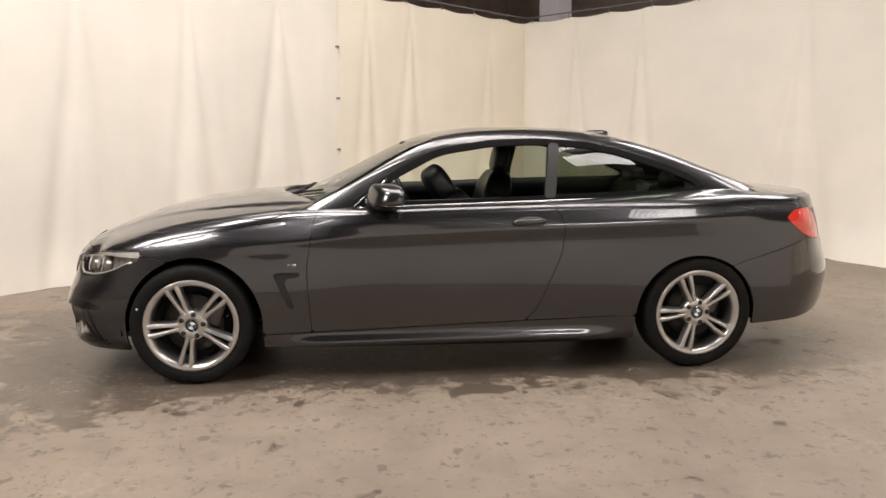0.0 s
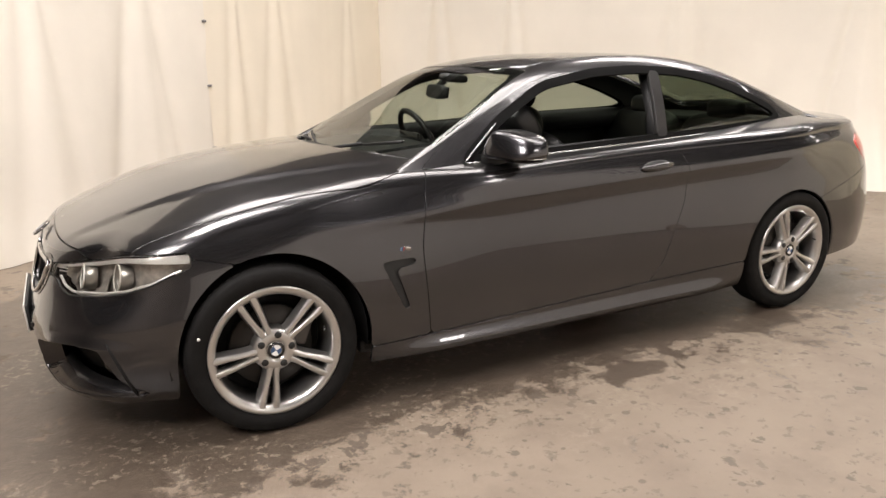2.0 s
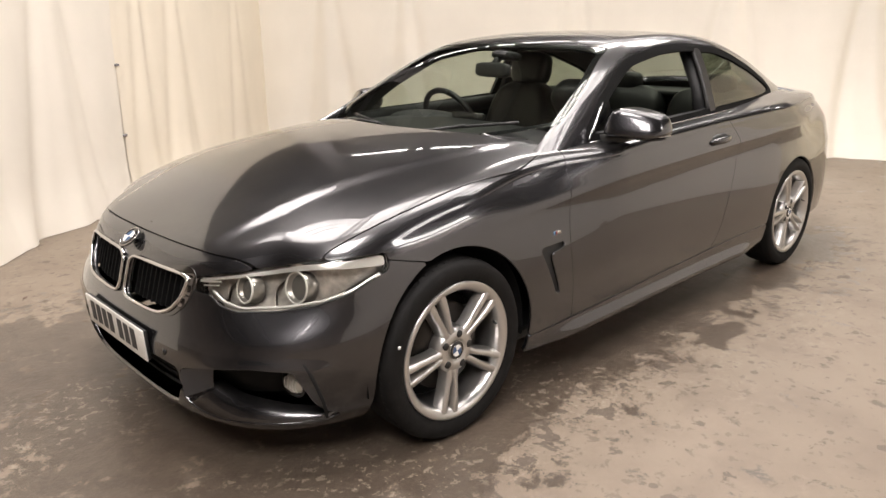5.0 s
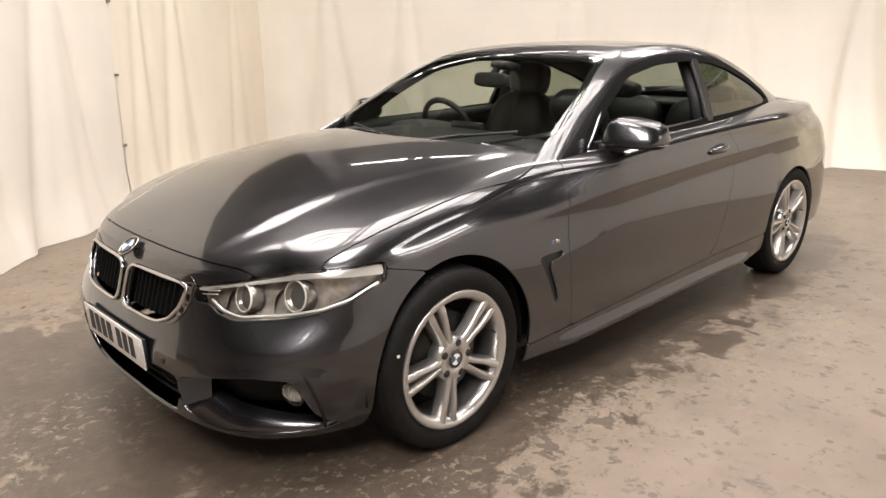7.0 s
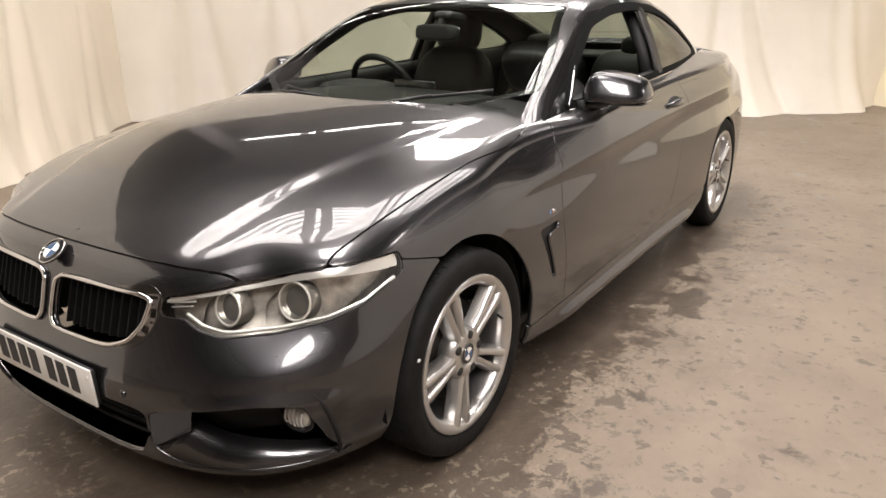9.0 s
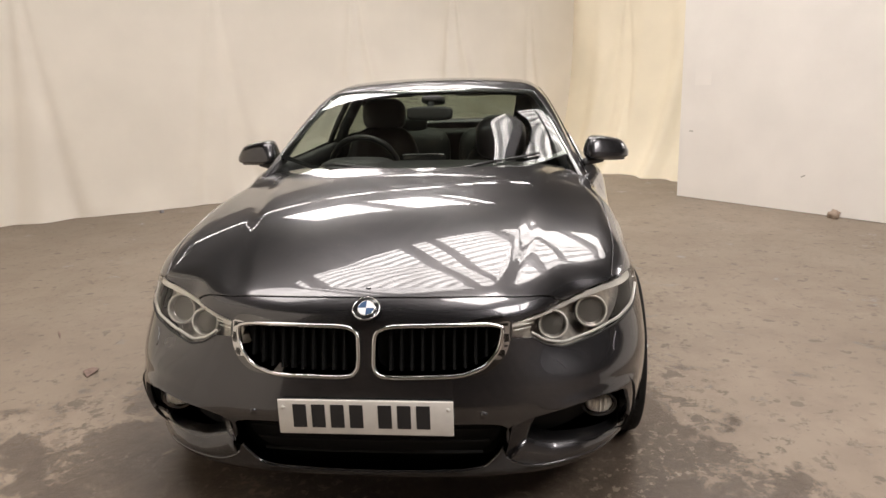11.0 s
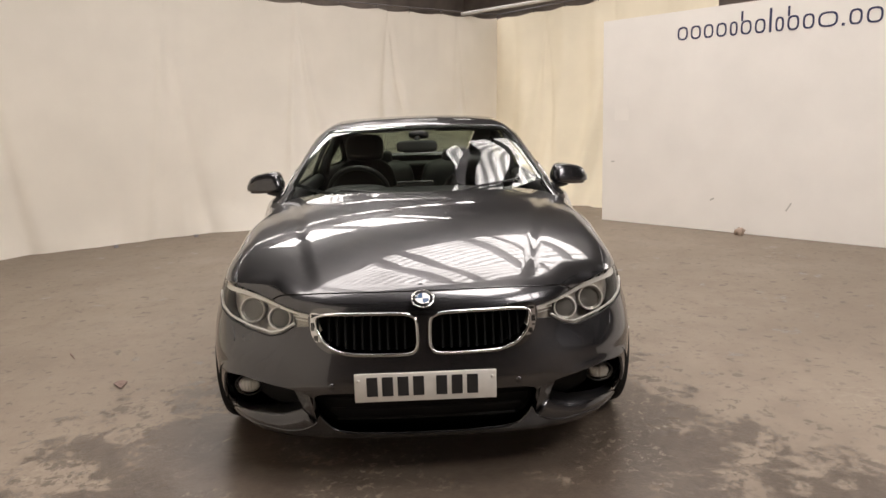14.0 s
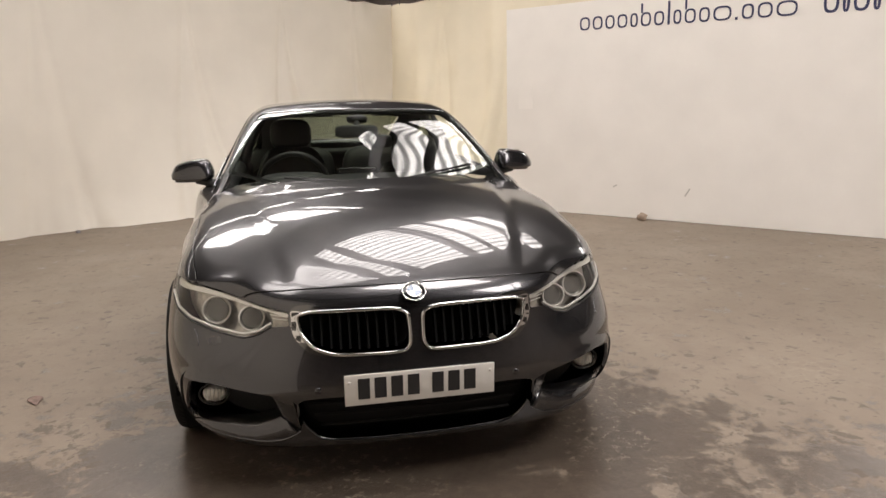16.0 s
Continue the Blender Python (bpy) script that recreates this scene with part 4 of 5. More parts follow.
# headlamps
lamp_top = spline((0.42, 0.642), (0.50, 0.659), (0.60, 0.679), (0.70, 0.704), (0.79, 0.716), (0.88, 0.708))
for sg in (-1, 1):
    h = thing("headlamp", "", "")
    h.parent = car
    h["label"] = "clear headlamp with two ringed projector lenses"
    panel("housing", body, lambda P: f_lamp(P) + 0.02, M_LAMPBACK, h, side=sg, depth=0, push=0.085, label="grey lamp housing")
    panel("cover", body, lambda P: f_lamp(P) - GAP, M_COVER, h, side=sg, depth=0.006, push=0.001, label="clear plastic lamp cover")
    panel("brow", body, lambda P: np.minimum(np.minimum(f_lamp(P) - 0.004, np.minimum(P[..., 1] - 0.43, 0.87 - P[..., 1])), 0.013 + 0.014 * sstep(0.5, 0.85, P[..., 1]) - (lamp_top(P[..., 1]) - P[..., 2])), M_BROW, h, side=sg, depth=0.012, push=0.016, label="bright satin eyebrow strip")
    low = [p for p in LAMP if p[0] < 0.85 and p[1] < 0.585 + 0.36 * (p[0] - 0.42) ** 1.2]
    low.sort()
    part("bezel_rim", tube([(nose_x(y, z + 0.009) + 0.011, sg * y, z + 0.009) for y, z in low], 0.0052, 8), M_BROW, h, "thin bright lower bezel")
    part("lamp_seal", tube([(nose_x(y, z) + 0.001, sg * y, z) for y, z in low], 0.0035, 8), M_BLACK, h)
    panel("bezel", body, lambda P: np.minimum(f_lamp(P) - 0.004, np.minimum(np.hypot(P[..., 1] - 0.560, P[..., 2] - 0.612) - 0.047, np.hypot(P[..., 1] - 0.690, P[..., 2] - 0.622) - 0.054)), M_LAMPBACK, h, side=sg, depth=0.008, push=0.058, label="satin grey inner bezel")
    for y, z, r, tw in ((0.556, 0.612, 0.0430, 3), (0.682, 0.622, 0.0490, 7)):
        mm = pose(nose_x(y, z) + 0.034, sg * y, z, 0, 12, -sg * tw)
        ring = [(0, r * math.cos(2 * math.pi * k / 40), r * math.sin(2 * math.pi * k / 40)) for k in range(40)]
        part("light_ring", tube(ring, 0.0034, 8, cyclic=True), M_RING, h, "frosted white running light ring", m=mm)
        part("bowl", lathe([(r + 0.001, 0.045), (r + 0.001, 0.002), (r - 0.003, 0.001), (r * 0.90, 0.012), (r * 0.70, 0.018)], 36), M_BOWL, h, m=mm @ pose(0, 0, 0, 0, 0, -90))
        part("projector_lens", pebble((0.017, 0, 0), (0.004, r * 0.88, r * 0.88), 1, 1, 28, 12), M_LENS, h, m=mm)
    for k in range(3):
        ys = np.linspace(0.432, 0.502 - 0.008 * k, 8)
        part("side_bar", tube([(nose_x(y, 0.640) + 0.020, sg * y, 0.6385 - 0.012 * k + 0.10 * (y - 0.432)) for y in ys], 0.0024, 6), M_BROW, h)

# fog lamps and the slots beside them
for sg in (-1, 1):
    x = -1.945
    f = thing("fog_lamp", "", "", m=pose(x, sg * 0.708, 0.325, 0, 0, -sg * 4))
    f.parent = car
    f["label"] = "oval fog lamp with bright reflector"
    part("reflector", pebble((0.012, 0, 0), (0.022, 0.043, 0.032), 0.9, 0.9, 28, 14), M_BROW, f)
    for k in range(5):
        part("lens_rib", tube([(-0.006 - 0.010 * math.cos(a), -0.026 + 0.013 * k, 0.026 * math.sin(a) * (1 - 0.25 * abs(k - 2) / 2)) for a in np.linspace(-1.4, 1.4, 9)], 0.0026, 6), M_WHITE, f)
    part("bezel", tube([(0, 0.053 * math.cos(a * math.pi / 18), 0.040 * math.sin(a * math.pi / 18)) for a in range(36)], 0.005, 6, cyclic=True), M_BLACK, f)
    part("lens", pebble((0.0, 0, 0), (0.03, 0.051, 0.038), 0.9, 0.9, 28, 14), M_COVER, f)
    slot = [(-1.962 + 0.37 * (0.426 - z), z) for z in np.linspace(0.20, 0.426, 14)]
    # the slot isn't cut; a black bar on the skin draws its shade
    part("air_slot", tube([(x, sg * (flank_y(x, z) - 0.001), z) for x, z in slot], [0.006 * min(1, 0.3 + k / 3, 0.3 + (13 - k) / 3) for k in range(14)], 8), M_DARK, car, "narrow matt black bar standing for the shaded air slot")
    zz = np.linspace(0.335, 0.412, 6)
    part("slot_edge", tube([(-1.957 + 0.375 * (0.412 - z), sg * (flank_y(-1.957 + 0.375 * (0.412 - z), z) - 0.004), z) for z in zz], 0.004, 6), M_TRIM, car, "slim bright slot edge")
    panel("washer_cover", body, lambda P: np.where(P[..., 0] < -1.6, inside(WASHER)(P[..., 1], P[..., 2]), -1.0), M_PAINT, car, side=sg, depth=0.004, push=-0.0025)
    part("parking_sensor", lathe([(0, -0.003), (0.011, -0.003), (0.012, 0.004)], 20), M_PAINT, car, m=pose(nose_x(0.345, 0.395), sg * 0.345, 0.395, 0, 0, -90 + sg * 14))

    # the lip of the pocket, and the blade sloping back from it
    def lip(y):
        zs = np.linspace(0.18, 0.42, 160)
        ok = zs[in_fog(np.full(160, y), zs) > 0]
        return ok[0] if len(ok) else 0.243

    bm = bmesh.new()
    rows = []
    for k in range(25):
        y = 0.412 + 0.385 * k / 24
        zb, q = lip(y), min(1, (y - 0.408) / 0.05)
        x = nose_x(y, zb)
        rows.append([bm.verts.new((x + dx, sg * y, zb + dz)) for dx, dz in ((0.012, -0.012), (0.001, -0.007), (-0.001, -0.001), (0.003, 0.002), (0.02 * q + 0.003, 0.004 * q + 0.002), (0.095 * q + 0.003, 0.014 * q + 0.002))])
    for a, b in zip(rows, rows[1:]):
        for p in range(5):
            bm.faces.new((a[p], a[p + 1], b[p + 1], b[p]))
    bmesh.ops.recalc_face_normals(bm, faces=bm.faces)
    part("pocket_lip", bm, M_PAINT, car, "body-coloured lip under the fog lamp pocket")
    bm = bmesh.new()
    rows = []
    for k in range(21):
        q = k / 20
        y = 0.418 + 0.375 * q
        zb = lip(y) + 0.004
        tall = 0.016 + 0.069 * (1 - q) ** 0.8 * sstep(0.0, 0.10, q + 0.03)
        x = nose_x(y, zb) + 0.003
        rows.append([bm.verts.new((x, sg * y, zb)), bm.verts.new((x + 0.045, sg * (y + 0.02 * (1 - q)), zb + 0.55 * tall)), bm.verts.new((x + 0.080, sg * (y + 0.035 * (1 - q)), zb + tall))])
    for a, b in zip(rows, rows[1:]):
        for p in range(2):
            bm.faces.new((a[p], a[p + 1], b[p + 1], b[p]))
    bmesh.ops.recalc_face_normals(bm, faces=bm.faces)
    bmesh.ops.solidify(bm, geom=bm.faces[:], thickness=0.003)
    part("winglet", bm, M_PAINT, car, "body-coloured blade across the fog lamp pocket")
    # the pocket's inner cheek, body-coloured, turning in from the skin beside the intake
    bm = bmesh.new()
    rows = []
    for k in range(9):
        z = 0.246 + 0.112 * k / 8
        y = 0.408 + 0.022 * k / 8
        y1 = y + 0.055 + 0.02 * k / 8
        rows.append([bm.verts.new((nose_x(y, z) + 0.001, sg * y, z)), bm.verts.new((nose_x(y, z) + 0.010, sg * (y + 0.006), z)), bm.verts.new((nose_x(y, z) + 0.075, sg * y1, z + 0.012))])
    for a, b in zip(rows, rows[1:]):
        for p in range(2):
            bm.faces.new((a[p], a[p + 1], b[p + 1], b[p]))
    bmesh.ops.recalc_face_normals(bm, faces=bm.faces)
    part("pocket_cheek", bm, M_PAINT, car)

# roundels: plain quartered discs
def roundel(parent, r, m):
    e = thing("roundel", "", "", m=m)
    e.parent = parent
    part("disc", lathe([(0, -0.004), (r * 0.93, -0.003), (r, 0.0), (r, 0.004)], 36), M_GLOSSBLACK, e)
    part("ring", tube([(r * 0.62 * math.cos(a * math.pi / 18), -0.004, r * 0.62 * math.sin(a * math.pi / 18)) for a in range(36)], r * 0.035, 6, cyclic=True), M_CHROME, e)
    part("outer_ring", tube([(r * 0.98 * math.cos(a * math.pi / 18), -0.002, r * 0.98 * math.sin(a * math.pi / 18)) for a in range(36)], r * 0.05, 6, cyclic=True), M_CHROME, e)
    for k in range(4):
        bm = bmesh.new()
        c = bm.verts.new((0, -0.0055, 0))
        ring = [bm.verts.new((r * 0.6 * math.cos(math.pi / 2 * (k + i / 8)), -0.0055, r * 0.6 * math.sin(math.pi / 2 * (k + i / 8)))) for i in range(9)]
        for i in range(8):
            bm.faces.new((c, ring[i], ring[i + 1]))
        part("quarter", bm, M_BLUE if k % 2 else M_WHITE, e, smooth=False)
    return e


roundel(car, 0.041, pose(-2.128, 0, 0.698, -53, 0, -90))

# number plate with plain bars
plate = thing("number_plate", "", "", m=pose(-2.219, 0, 0.394, 0, -3, 0))
plate.parent = car
plate["label"] = "white number plate with dark bars"
part("plate_board", boxed((0, 0, 0), (0.006, 0.52, 0.111), 0.0025, 2), M_PLATE, plate)
part("plate_holder", boxed((0.009, 0, 0), (0.012, 0.515, 0.106), 0.003, 1), M_BLACK, plate)
for k in range(7):
    yb = 0.195 - 0.0565 * k - (0.028 if k > 3 else 0)
    part("bar", boxed((-0.0035, yb, 0.004), (0.002, 0.040, 0.074)), M_BARS, plate, smooth=False)
for sg in (-1, 1):
    part("plate_screw", lathe([(0, -0.003), (0.006, -0.002), (0.006, 0)], 12), M_PLATE, plate, m=pose(-0.003, sg * 0.245, 0.03, 0, 0, -90))

# doors: handles, mirrors; wings: vent and badge
for sg, door, wing in zip((-1, 1), doors, wings):
    hx, hz = 0.412, 0.853
    hy = flank_y(hx, hz)
    m = pose(hx, sg * hy, hz, 0, -3, 0)
    part("handle_cup", pebble((0, -sg * 0.010, -0.004), (0.092, 0.018, 0.034), 0.9, 0.8), M_BLACK, door, m=m)
    part("handle", pebble((0, sg * 0.022, 0.004), (0.098, 0.013, 0.017), 0.7, 0.7, shape=lambda p: (p.x, p.y - sg * 0.018 * (p.x / 0.098) ** 2, p.z * (1 - 0.25 * (p.x / 0.098) ** 2))), M_PAINT, door, "body-coloured pull handle", m=m)
    mir = thing("door_mirror", "", "", m=pose(-0.395, sg * 0.908, 1.017))
    mir.parent = car
    mir["label"] = "body-coloured door mirror with black base"

    def bend(p):
        t = (p.y * sg + 0.10) / 0.2
        k = 1.06 - 0.24 * max(0, t) ** 2
        lo = 0.60 if p.z < 0 else 1.0
        nar = 1 - 0.24 * max(0, p.z) / 0.08
        return (p.x * nar * (1.0 - 0.25 * max(0, t)) + 0.055 * t + 0.015 * (p.z / 0.08), p.y * nar, p.z * k * lo - 0.012 * t)
    part("shell", pebble((0, 0, -0.018), (0.100, 0.115, 0.068), 0.36, 0.60, 36, 20, shape=bend), M_PAINT, mir)
    part("base_band", pebble((0.004, 0, -0.058), (0.080, 0.100, 0.014), 0.6, 0.7, 36, 12, shape=bend), M_GLOSSBLACK, mir)
    part("indicator", pebble((-0.004, sg * 0.004, -0.044), (0.092, 0.112, 0.0055), 0.6, 0.66, 36, 8, shape=bend), M_CHROME, mir, "thin bright indicator strip")
    part("mirror_glass", boxed((0.070, 0, 0.0), (0.004, 0.125, 0.065), 0.002, 1, pose(0, 0, 0, 0, 0, -sg * 12)), M_CHROME, mir)
    part("foot", merged(tube([(-0.02, -sg * 0.02, -0.062), (-0.03, -sg * 0.09, -0.075), (-0.06, -sg * 0.125, -0.085)], [0.018, 0.022, 0.03], 10)), M_BLACK, mir)
    panel("vent_back", body, lambda P: in_vent(P[..., 0], P[..., 2]) + 0.01, M_BLACK, wing, side=sg, depth=0, push=0.013, label="black vent recess")
    bz = 0.640
    by = flank_y(-0.875, bz)
    for k, mt in enumerate((M_BADGEBLUE, M_BLUE, M_BADGERED, M_CHROME)):
        w = 0.0045 if k < 3 else 0.024
        part("badge", boxed((-0.893 + 0.006 * k + (0.011 if k == 3 else 0), sg * (by + 0.001), bz), (w, 0.004, 0.014), 0.001, 1, pose(0, 0, 0, 0, 14, 0)), mt, wing)

# roof fin, wipers
part("aerial_fin", pebble((1.06, 0, float(roof_z(1.06)) + 0.012), (0.075, 0.022, 0.032), 0.7, 0.8, shape=lambda p: (p.x + 0.4 * p.z, p.y * (1 - 0.5 * max(0, p.z / 0.032)), p.z * (0.6 + 0.5 * (p.x / 0.075)) - 0.2 * p.x)), M_PAINT, car, "small shark fin aerial")


def wiper(y0, y1):
    w = thing("wiper", "", "")
    w.parent = car
    w["label"] = "black windscreen wiper"
    blade = []
    for k in range(11):
        y = y0 + (y1 - y0) * k / 10
        x = float(ws_base(y)) + 0.004 + 0.030 * math.sin(math.pi * k / 10)
        blade.append((x, y, glass_z(x, y) + 0.008))
    part("blade", tube(blade, 0.007, 6), M_BLACK, w)
    a = Vector((float(ws_base(y0)) - 0.035, y0, glass_z(float(ws_base(y0)), y0) - 0.012))
    mid = Vector(blade[6]) + Vector((-0.02, 0, 0.006))
    part("arm", tube([a, a * 0.5 + mid * 0.5 + Vector((-0.012, 0, 0.006)), mid], [0.010, 0.008, 0.005], 8), M_BLACK, w)


wiper(0.42, -0.04)
wiper(-0.06, -0.56)


# ---------- wheels ----------
def spoke(k):
    st = (0.046, 0.068, 0.095, 0.126, 0.168, 0.210, 0.235)
    hw = (0.028, 0.0265, 0.0255, 0.029, 0.0355, 0.040, 0.043)
    gr = (0.0, 0.001, 0.004, 0.009, 0.0130, 0.0145, 0.0155)
    fr = (-0.078, -0.080, -0.083, -0.086, -0.089, -0.091, -0.090)
    bm = bmesh.new()
    rows = []
    for r, w, g, f in zip(st, hw, gr, fr):
        q = [(-w - 0.006, f + 0.045), (-w, f + 0.010), (-w + 0.005, f), (-g - 0.004, f - 0.001), (-g, f + 0.002), (-g * 0.8, f + 0.02 + g), (g * 0.8, f + 0.02 + g), (g, f + 0.002), (g + 0.004, f - 0.001), (w - 0.005, f), (w, f + 0.010), (w + 0.006, f + 0.045)]
        rows.append([bm.verts.new((a, b, r)) for a, b in q])
    for a, b in zip(rows, rows[1:]):
        for i in range(11):
            if i == 5 and a[0].co.z > 0.08:
                continue
            bm.faces.new((a[i], a[i + 1], b[i + 1], b[i]))
    bmesh.ops.recalc_face_normals(bm, faces=bm.faces)
    bmesh.ops.transform(bm, matrix=pose(0, 0, 0, 0, k, 0), verts=bm.verts)
    return bm


def wheel(m, turn):
    w = thing("wheel", "", "", m=m)
    w.parent = car
    w["label"] = "silver five double-spoke alloy wheel with black tyre"
    prof = [(0.240, 0.10), (0.240, -0.070), (0.245, -0.084), (0.251, -0.090), (0.268, -0.097), (0.286, -0.099), (0.300, -0.096), (0.309, -0.092), (0.316, -0.084), (0.3205, -0.066), (0.3225, -0.03), (0.3225, 0.03), (0.3205, 0.066), (0.309, 0.092), (0.27, 0.104), (0.25, 0.098), (0.240, 0.10)]
    tyre = part("tyre", lathe(prof, 96), M_RUBBER, w, "black rubber tyre with grooved tread")
    bm = bmesh.new()
    for k in range(70):
        vs = box(bm, (0, 0, 0), (0.021, 0.030, 0.004))
        bmesh.ops.transform(bm, matrix=pose(0, 0, 0, 0, 360 * k / 70, 0) @ pose(0, -0.071, 0.3165, 20, 0, 14), verts=vs)
    part("tread", bm, M_RUBBER, tyre, smooth=False)
    rim = part("rim", lathe([(0.248, -0.086), (0.2485, -0.093), (0.243, -0.096), (0.234, -0.0945), (0.224, -0.089), (0.216, -0.080), (0.211, -0.055), (0.203, 0.08), (0.236, 0.10)], 96), M_ALLOY, w)
    part("barrel_back", lathe([(0.0, 0.03), (0.12, 0.04), (0.21, 0.055)], 48), M_DARK, w)
    part("brake_disc", lathe([(0.07, -0.022), (0.155, -0.020), (0.157, -0.012), (0.157, 0.01)], 64), M_DISC, w, "worn steel brake disc")
    part("caliper", boxed((0.12, -0.015, 0.05), (0.06, 0.05, 0.13), 0.012, 2, pose(0, 0, 0, 0, 22, 0)), M_CALIPER, w)
    for k in range(5):
        part("spoke", spoke(72 * k + turn), M_ALLOY, rim)
    hub = part("hub", lathe([(0.036, -0.074), (0.036, -0.080), (0.046, -0.083), (0.066, -0.082), (0.080, -0.074), (0.086, -0.03), (0.06, 0.0)], 60), M_ALLOY, rim)
    for k in range(5):
        a = radians(72 * k + 36 + turn)
        part("bolt_hole", lathe([(0, -0.0845), (0.0125, -0.0845), (0.0135, -0.0825), (0.0135, -0.06)], 20), M_BLACK, rim, m=pose(0.0595 * math.sin(a), 0, 0.0595 * math.cos(a)))
    roundel(w, 0.034, pose(0, -0.078, 0, 0, turn, 0))
    if m.translation.x < 0:
        part("paint_dab", lathe([(0, -0.0015), (0.006, -0.001), (0.006, 0.001)], 12), M_WHITE, tyre, m=pose(-0.27, -0.0985, 0.10))
    a = radians(100 + turn)
    part("valve", tube([(0.20 * math.sin(a), -0.07, 0.20 * math.cos(a)), (0.19 * math.sin(a), -0.095, 0.19 * math.cos(a))], 0.004, 6), M_BLACK, w)
    return w


for sx, (hx, hz) in zip((0, 1), HUB):
    for sg in (1, -1):
        wheel(pose(hx, -sg * (0.806 - 0.010 * sx), hz, 0, 0, 0 if sg > 0 else 180), (-25, -21)[sx])
        bm = bmesh.new()
        rows = []
        for k in range(25):
            a = math.pi * (k / 24 * 1.1 - 0.05)
            r = 0.372 - 0.012 * sx
            rows.append([bm.verts.new((hx + r * math.cos(a), -sg * y, hz + r * math.sin(a))) for y in (0.50, 0.866)])
        for p, q in zip(rows, rows[1:]):
            bm.faces.new((p[0], p[1], q[1], q[0]))
        bm.faces.new([r[0] for r in rows])
        part("wheel_arch_liner", bm, M_LINER, car)

bm = bmesh.new()
box(bm, (0, 0, 0.23), (2.1, 1.62, 0.06), 0.02)
box(bm, (-1.78, 0, 0.20), (0.5, 1.1, 0.05), 0.02)
box(bm, (0, 0, 0.24), (3.9, 0.95, 0.05), 0.02)
box(bm, (1.95, 0, 0.32), (0.5, 1.2, 0.05), 0.02)
part("underbody", bm, M_BLACK, car, smooth=False)
part("bulkhead", boxed((-0.80, 0, 0.55), (0.03, 1.5, 0.62)), M_BLACK, car, smooth=False)

# ---------- the cabin ----------
for sg, door in zip((-1, 1), doors):
    panel("door_card", body, lambda P: np.minimum(f_door(P) + 0.01, 0.93 - P[..., 2]), M_PLASTIC, door, side=sg, depth=0, push=0.075)
    part("sill_pad", tube([(x, sg * (float(belt_y(x)) - 0.055), float(z_edge(x)) - 0.015) for x in np.linspace(-0.6, 0.55, 14)], 0.045, 10), M_PLASTIC, door)
    part("side_trim", tube([(x, sg * (float(belt_y(x)) - 0.075), float(z_edge(x)) - 0.03) for x in np.linspace(0.55, 1.6, 14)], 0.065, 10), M_PLASTIC, car)
    part("inner_quarter", boxed((1.08, sg * 0.74, 0.62), (1.0, 0.05, 0.62), 0.02), M_PLASTIC, car)
    part("inner_pillar", tube([(0.57, sg * 0.695, 0.92), (0.585, sg * 0.652, 1.08), (0.612, sg * 0.545, 1.27)], [0.040, 0.034, 0.030], 10), M_PLASTIC, car)
part("cabin_floor", boxed((0.3, 0, 0.30), (2.2, 1.5, 0.04), 0.01), M_PLASTIC, car)
dash = part("dashboard", pebble((-0.56, 0, 0.80), (0.30, 0.70, 0.145), 0.6, 0.45, 40, 16, shape=lambda p: (p.x, p.y, p.z + 0.02 * math.exp(-((p.y - 0.37) / 0.2) ** 2) * (p.z > 0))), M_DASH, car)
part("binnacle", pebble((-0.40, 0.37, 0.925), (0.13, 0.19, 0.05), 0.7, 0.6), M_DASH, dash)
part("screen", boxed((-0.42, 0.02, 0.955), (0.02, 0.22, 0.075), 0.008), M_GLOSSBLACK, dash)
part("centre_console", pebble((0.05, 0, 0.50), (0.55, 0.12, 0.16), 0.4, 0.4), M_PLASTIC, car)
sw = thing("steering_wheel", "", "", m=pose(-0.20, 0.37, 0.905, 0, -25, 0))
sw.parent = car
sw["label"] = "black leather steering wheel"
part("wheel_rim", tube([(0, 0.183 * math.cos(a * math.pi / 24), 0.183 * math.sin(a * math.pi / 24)) for a in range(48)], 0.016, 10, cyclic=True), M_LEATHER, sw)
part("airbag", pebble((-0.02, 0, -0.01), (0.035, 0.075, 0.065), 0.6, 0.7), M_PLASTIC, sw)
for a in (0, 180, 270):
    c, s_ = math.cos(radians(a)), math.sin(radians(a))
    part("wheel_spoke", tube([(-0.01, 0.05 * c, 0.05 * s_), (0, 0.175 * c, 0.175 * s_)], [0.018, 0.012], 8), M_PLASTIC, sw)
part("column", tube([(-0.04, 0, 0), (-0.28, 0, 0)], 0.045, 12), M_PLASTIC, sw)


